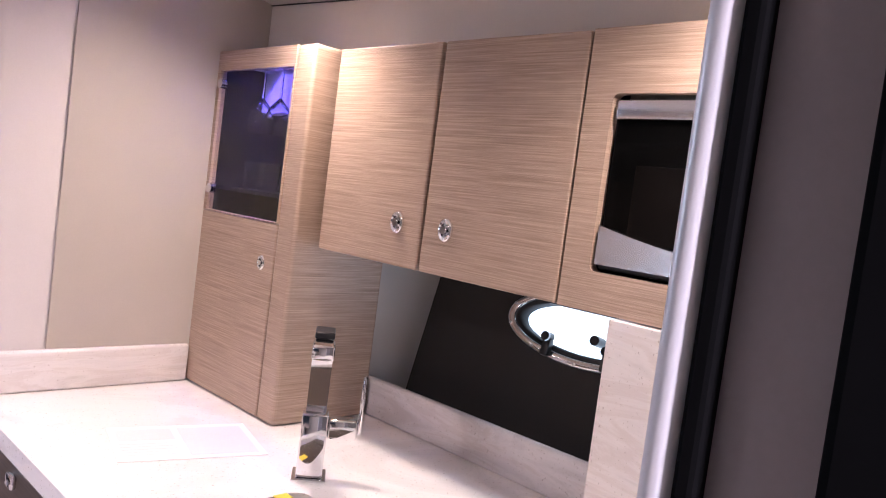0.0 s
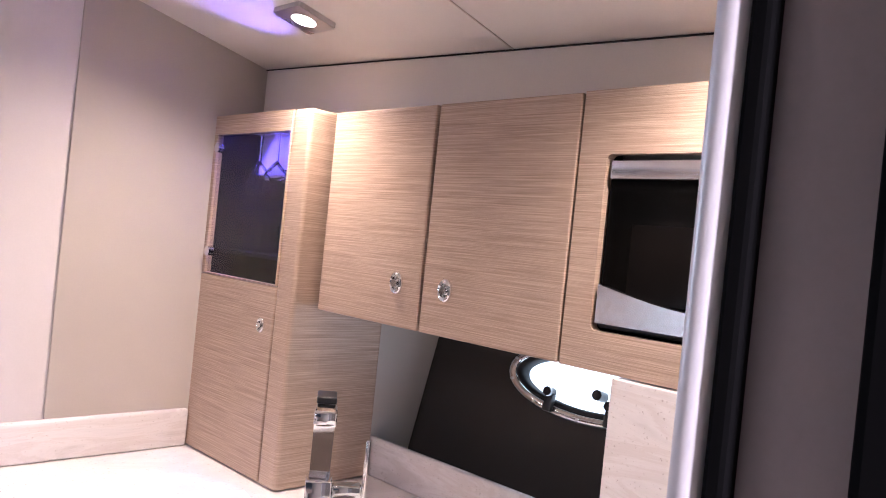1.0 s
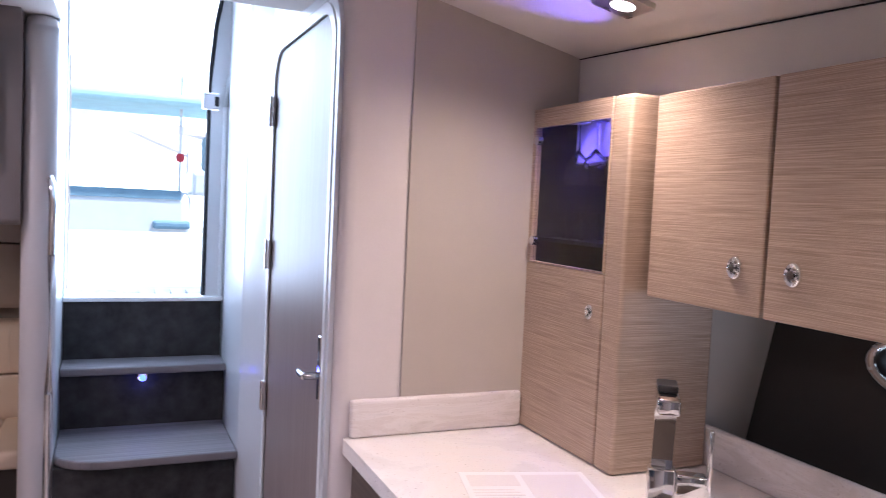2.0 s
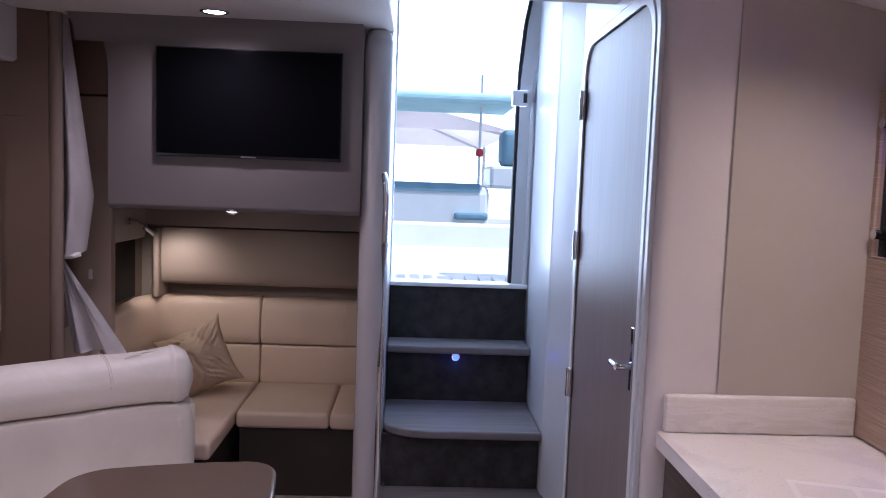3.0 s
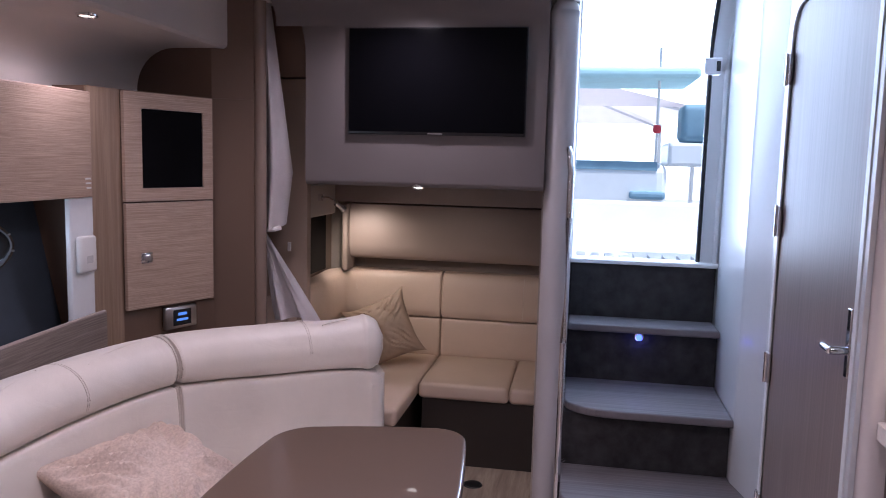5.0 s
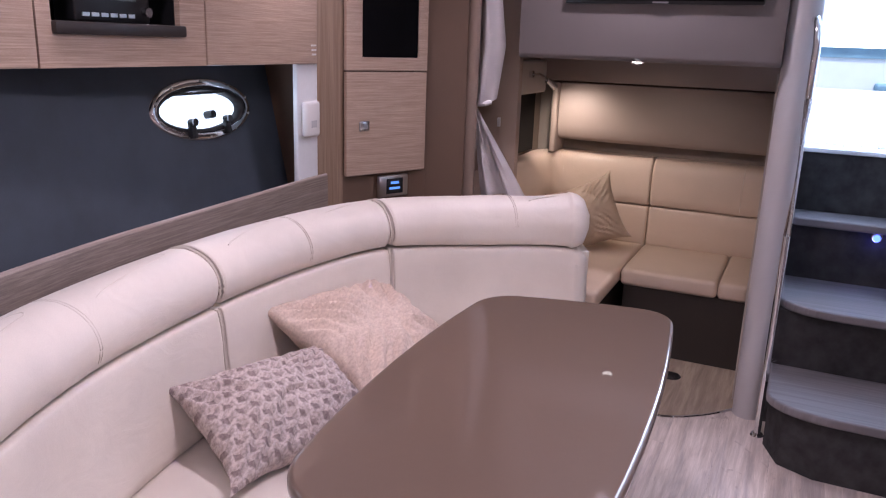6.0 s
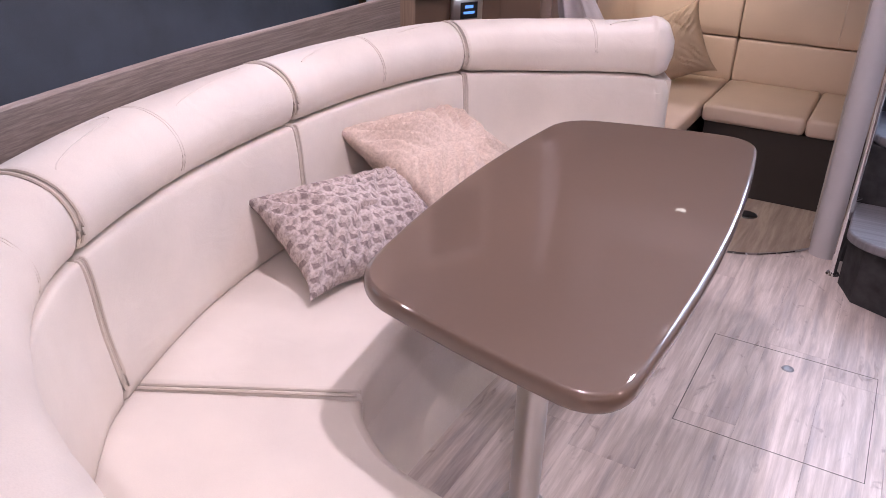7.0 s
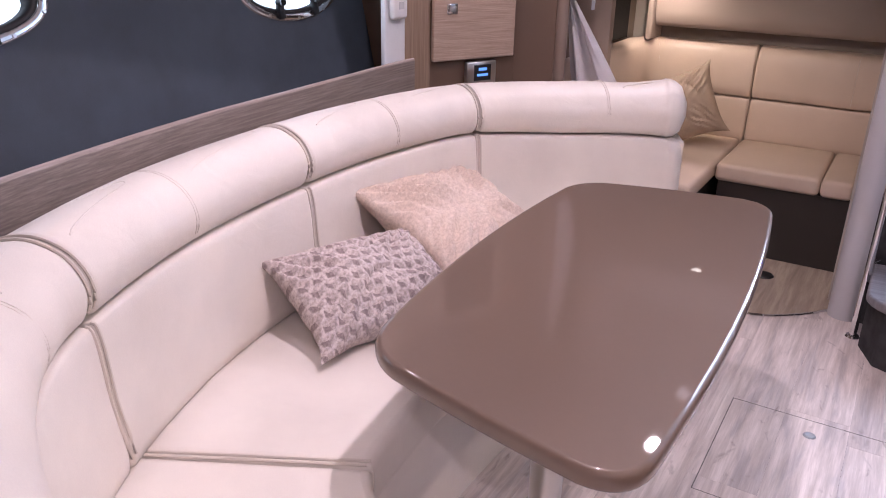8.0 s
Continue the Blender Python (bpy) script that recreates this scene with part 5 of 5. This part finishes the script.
seat(2, 40, 0, 26)
seat(40, 82, 26, 60)
seat(82, len(curve) - 3, 60, len(front_curve) - 1)
base_out = [(p.x - 0.03, p.y) for p in front_curve] + [(p.x, p.y) for p in [offset(i, 0.0) for i in range(len(curve) - 1, -1, -3)]]
part("plinth", slab(base_out, 0.0, 0.329), LEATHER, sofa, "cream leather seat front")


pa, pb = offset(82, 0.03), front_curve[60]
for k in (-0.007, 0.007):
    smooth(part("piping", tube([(pa.x, pa.y + k, 0.4555), ((pa.x + pb.x) / 2, (pa.y + pb.y) / 2 + k, 0.4575), (pb.x - 0.01, pb.y + k, 0.4555)], 0.0035, 6), PIPING, sofa))

table = thing("dinette_table", pose(0, 0, 0), "glossy taupe lacquered dinette table on a steel pedestal", "table")
corners = [(-0.262, 1.362), (0.262, 1.470), (0.320, 0.122), (-0.205, 0.240)]


def bowed(a, b, bulge, n=10):
    a, b = Vector(a), Vector(b)
    d = b - a
    w = Vector((-d.y, d.x)).normalized()
    return [a + d * (k / n) + w * bulge * (1 - (2 * k / n - 1) ** 2) for k in range(n + 1)]


def soft_outline(cs, bulges, r):
    sides = [bowed(cs[i], cs[(i + 1) % 4], bulges[i]) for i in range(4)]
    out = []
    for i, s in enumerate(sides):
        nxt = sides[(i + 1) % 4]
        cut = [p for p in s if (p - s[0]).length > r and (p - s[-1]).length > r]
        out += cut
        c = s[-1]
        p0 = c + (s[-2] - c).normalized() * r
        p2 = c + (nxt[1] - c).normalized() * r
        for k in range(0, 9):
            t = k / 8
            out.append(p0 * (1 - t) ** 2 + 2 * t * (1 - t) * (c * 0.85 + (p0 + p2) * 0.075) + p2 * t * t)
    return [(p.x, p.y) for p in out]


top_outline = soft_outline(corners, (0.022, 0.040, 0.012, 0.040), 0.085)
level(smooth(part("tabletop", slab(top_outline, 0.695, 0.73, 0.012, 4), TABLE_LACQUER, table, "glossy taupe lacquered top"), 70))
smooth(part("pedestal", rod((0.015, 0.60, 0.012), (0.015, 0.60, 0.694), 0.036, 28), STEEL, table, "brushed steel pedestal"))
smooth(part("foot", lathe([(0.0, 0.014), (0.046, 0.014), (0.058, 0.008), (0.062, 0.0)], 32, 0.015, 0.60), STEEL, table))
part("bracket", box(-0.12, 0.15, 0.48, 0.72, 0.682, 0.6945, 0.004), STEEL, table)


c1 = smooth(part("cushion", pillow(0.56, 0.49, 0.18, 5, 56, 1.8), BLUSH))
c1.matrix_world = axes((-0.568, 1.215, 0.582), (0.07, 0.52, -0.04), (-0.38, 0.05, 0.16))
tagged(c1, "blush flecked woven scatter cushion on the sofa", "cushion")
c2 = smooth(part("cushion", pillow(0.51, 0.335, 0.155, 9, 48, 1.3), CUBES))
c2.matrix_world = axes((-0.567, 0.755, 0.546), (0.124, 0.445, -0.02), (-0.25, 0.077, 0.14))
tagged(c2, "mauve block-patterned lumbar cushion on the sofa", "cushion")

# ---- outside the companionway ----
# added glowing sheet that whitens the view beyond the dock
bm = bmesh.new()
bm.faces.new([bm.verts.new(q) for q in ((-60, 70, -1.5), (60, 70, -1.5), (60, 70, 45), (-60, 70, 45))])
structure(part("backdrop", bm, DAY_BACKDROP), "added glowing backdrop sheet for the daylight beyond the dock")
structure(part("ground", box(-400, 400, -400, 400, -1.6, -1.5), PAVING), "grey dock ground")
cock = thing("cockpit", pose(0, 0, 0), "white moulded cockpit with a raised transom", "boat deck")
part("sole", box(0.40, 1.32, 3.121, 3.7, 0.92, 1.0), WHITE_GEL, cock, "white cockpit sole")
part("sole", box(-1.2, 2.6, 3.701, 6.2, 0.92, 1.0), WHITE_GEL, cock, "white cockpit sole")
part("transom", box(-1.2, 2.6, 6.0, 6.3, 0.9, 1.197, 0.02, 3), WHITE_GEL, cock)
for x0, x1 in ((-1.3, -1.0), (2.4, 2.7)):
    part("coaming", box(x0, x1, 3.72, 6.3, 0.9, 1.75, 0.03, 3), WHITE_GEL, cock)
for k in range(12):
    part("grating_slat", box(0.4 + 0.075 * k, 0.45 + 0.075 * k, 3.16, 3.5, 1.001, 1.045), WHITE_GEL, cock)
nb = thing("moored_boat", pose(0.6, 11.0, 0), "white motor boat with a blue stripe berthed nearby", "boat")
part("hull", box(-4.0, 1.2, 0, 2.4, -1.2, 1.55, 0.15, 3), WHITE_GEL, nb)
part("stripe", box(-3.6, 1.04, -0.012, 0.0, 1.43, 1.56), BLUE_CANVAS, nb, "teal blue stripe")
part("cabin", box(-3.4, -0.6, 0.5, 2.0, 1.55, 2.05, 0.2, 3), WHITE_GEL, nb)
part("mast", rod((1.02, 0.1, 1.5), (1.02, 0.1, 3.2), 0.02, 8), ALU, nb)
part("bimini", box(-2.6, 1.55, -0.3, 1.4, 2.73, 2.89, 0.06, 3), TEAL_CLOTH, nb, "pale teal awning")
part("bow_deck", box(1.19, 2.4, 0.0, 1.2, 1.5, 1.849, 0.05, 2), WHITE_GEL, nb)
part("canvas", box(0.66, 1.17, -0.1, 0.6, 1.01, 1.13, 0.04, 2), BLUE_CANVAS, nb, "blue canvas cover")
tent = thing("show_tent", pose(-0.6, 16, -1.5), "white show tent with a metal frame", "tent")
bm = bmesh.new()
apex = bm.verts.new((0, 0, 5.0))
cs = [bm.verts.new(p) for p in ((-3, -3, 4.0), (3, -3, 4.0), (3, 3, 4.0), (-3, 3, 4.0))]
for i in range(4):
    bm.faces.new((cs[i], cs[(i + 1) % 4], apex))
bmesh.ops.solidify(bm, geom=bm.faces[:], thickness=0.02)
part("canopy", bm, TENT, tent)
for x, y in ((-3, -3), (3, -3), (3, 3), (-3, 3)):
    part("pole", rod((x, y, 0), (x, y, 4.0), 0.04, 10), ALU, tent)
    part("truss", rod((x, y, 3.9), (0, 0, 4.85), 0.03, 8), ALU, tent)
lan = smooth(part("lantern", lathe([(0.0, 0.0), (0.05, 0.01), (0.065, 0.06), (0.05, 0.12), (0.0, 0.13)], 18), RED))
lan.matrix_world = pose(1.62, 11.1, 1.97)
tagged(lan, "small red fender hanging outside", "fender")
eng = smooth(part("engine_cover", box(-0.35, 0.35, -0.3, 0.3, 0, 0.55, 0.1, 4), BLUE_CANVAS))
eng.matrix_world = pose(2.3, 11.3, 1.85)
tagged(eng, "blue-grey outboard engine cover on a neighbouring boat", "outboard engine")

# ---- floor pieces ----
HATCH_JOINT = surface("grey_hatch_joint", (0.16, 0.14, 0.13), 0.7, var=0.2, bump=0.1)
hatch = thing("floor_hatch", pose(0, 0, 0), "flush floor hatch with a steel lifting ring", "hatch")
for a, b in (((0.232, 1.128), (0.231, 1.650)), ((0.231, 1.650), (0.72, 1.650)), ((0.72, 1.650), (0.72, 1.128)), ((0.72, 1.128), (0.232, 1.128))):
    part("joint", box(min(a[0], b[0]) - 0.001, max(a[0], b[0]) + 0.001, min(a[1], b[1]) - 0.001, max(a[1], b[1]) + 0.001, 0.0003, 0.0009), HATCH_JOINT, hatch)
smooth(part("lifting_ring", lathe([(0.0, 0.002), (0.010, 0.002), (0.013, 0.004), (0.017, 0.003), (0.019, 0.0004)], 24, 0.473, 1.562), surface("dull_steel", (0.4, 0.4, 0.4), 0.5, 0.9, bump=0.0), hatch, "round steel lifting ring"))
ARC = spline([(-0.95, 2.35), (-0.5, 2.29), (-0.1, 2.275), (0.148, 2.30), (0.30, 2.39), (0.42, 2.52)], 8)
cabin_floor = structure(part("floor_cabin", slab([(p.x, p.y) for p in ARC] + [(0.46, 2.62), (0.46, 3.6), (-1.0, 3.6), (-1.0, 2.4)], -0.004, 0.005), CABIN_PLANK), "warm wood vinyl floor of the mid cabin")
smooth(part("edge_strip", tube([(p.x, p.y, 0.006) for p in ARC], 0.006, 8), CHROME, cabin_floor, "chrome threshold strip"))
sock = thing("floor_socket", pose(0.124, 2.738, 0.005), "black round table socket in the floor", "floor socket")
smooth(part("cup", lathe([(0.0, 0.001), (0.034, 0.001), (0.040, 0.005), (0.044, 0.003), (0.046, 0.0)], 28), BLACK, sock), 50)

plank_meshes = {}
floor_ob = bpy.data.objects["floor"]
PW = 0.185
rng = random.Random(4)
for i in range(11):
    x = -0.72 + PW * i
    y = -1.88
    first = 0.25 + rng.random() * 0.95
    while y < 2.6:
        length = first if y < -1.87 else 1.22
        y1 = min(y + length, 2.6)
        key = round(y1 - y, 3)
        if key > 0.05:
            if key not in plank_meshes:
                b = box(0.0002, PW - 0.0002, 0.0002, key - 0.0002, -0.004, 0.0, 0.0004, 1)
                me = bpy.data.meshes.new("plank")
                b.to_mesh(me)
                b.free()
                me.materials.append(PLANK)
                plank_meshes[key] = me
            pl = new("plank", plank_meshes[key])
            pl.location = (x, y, 0)
            pl.parent = floor_ob
        y = y1
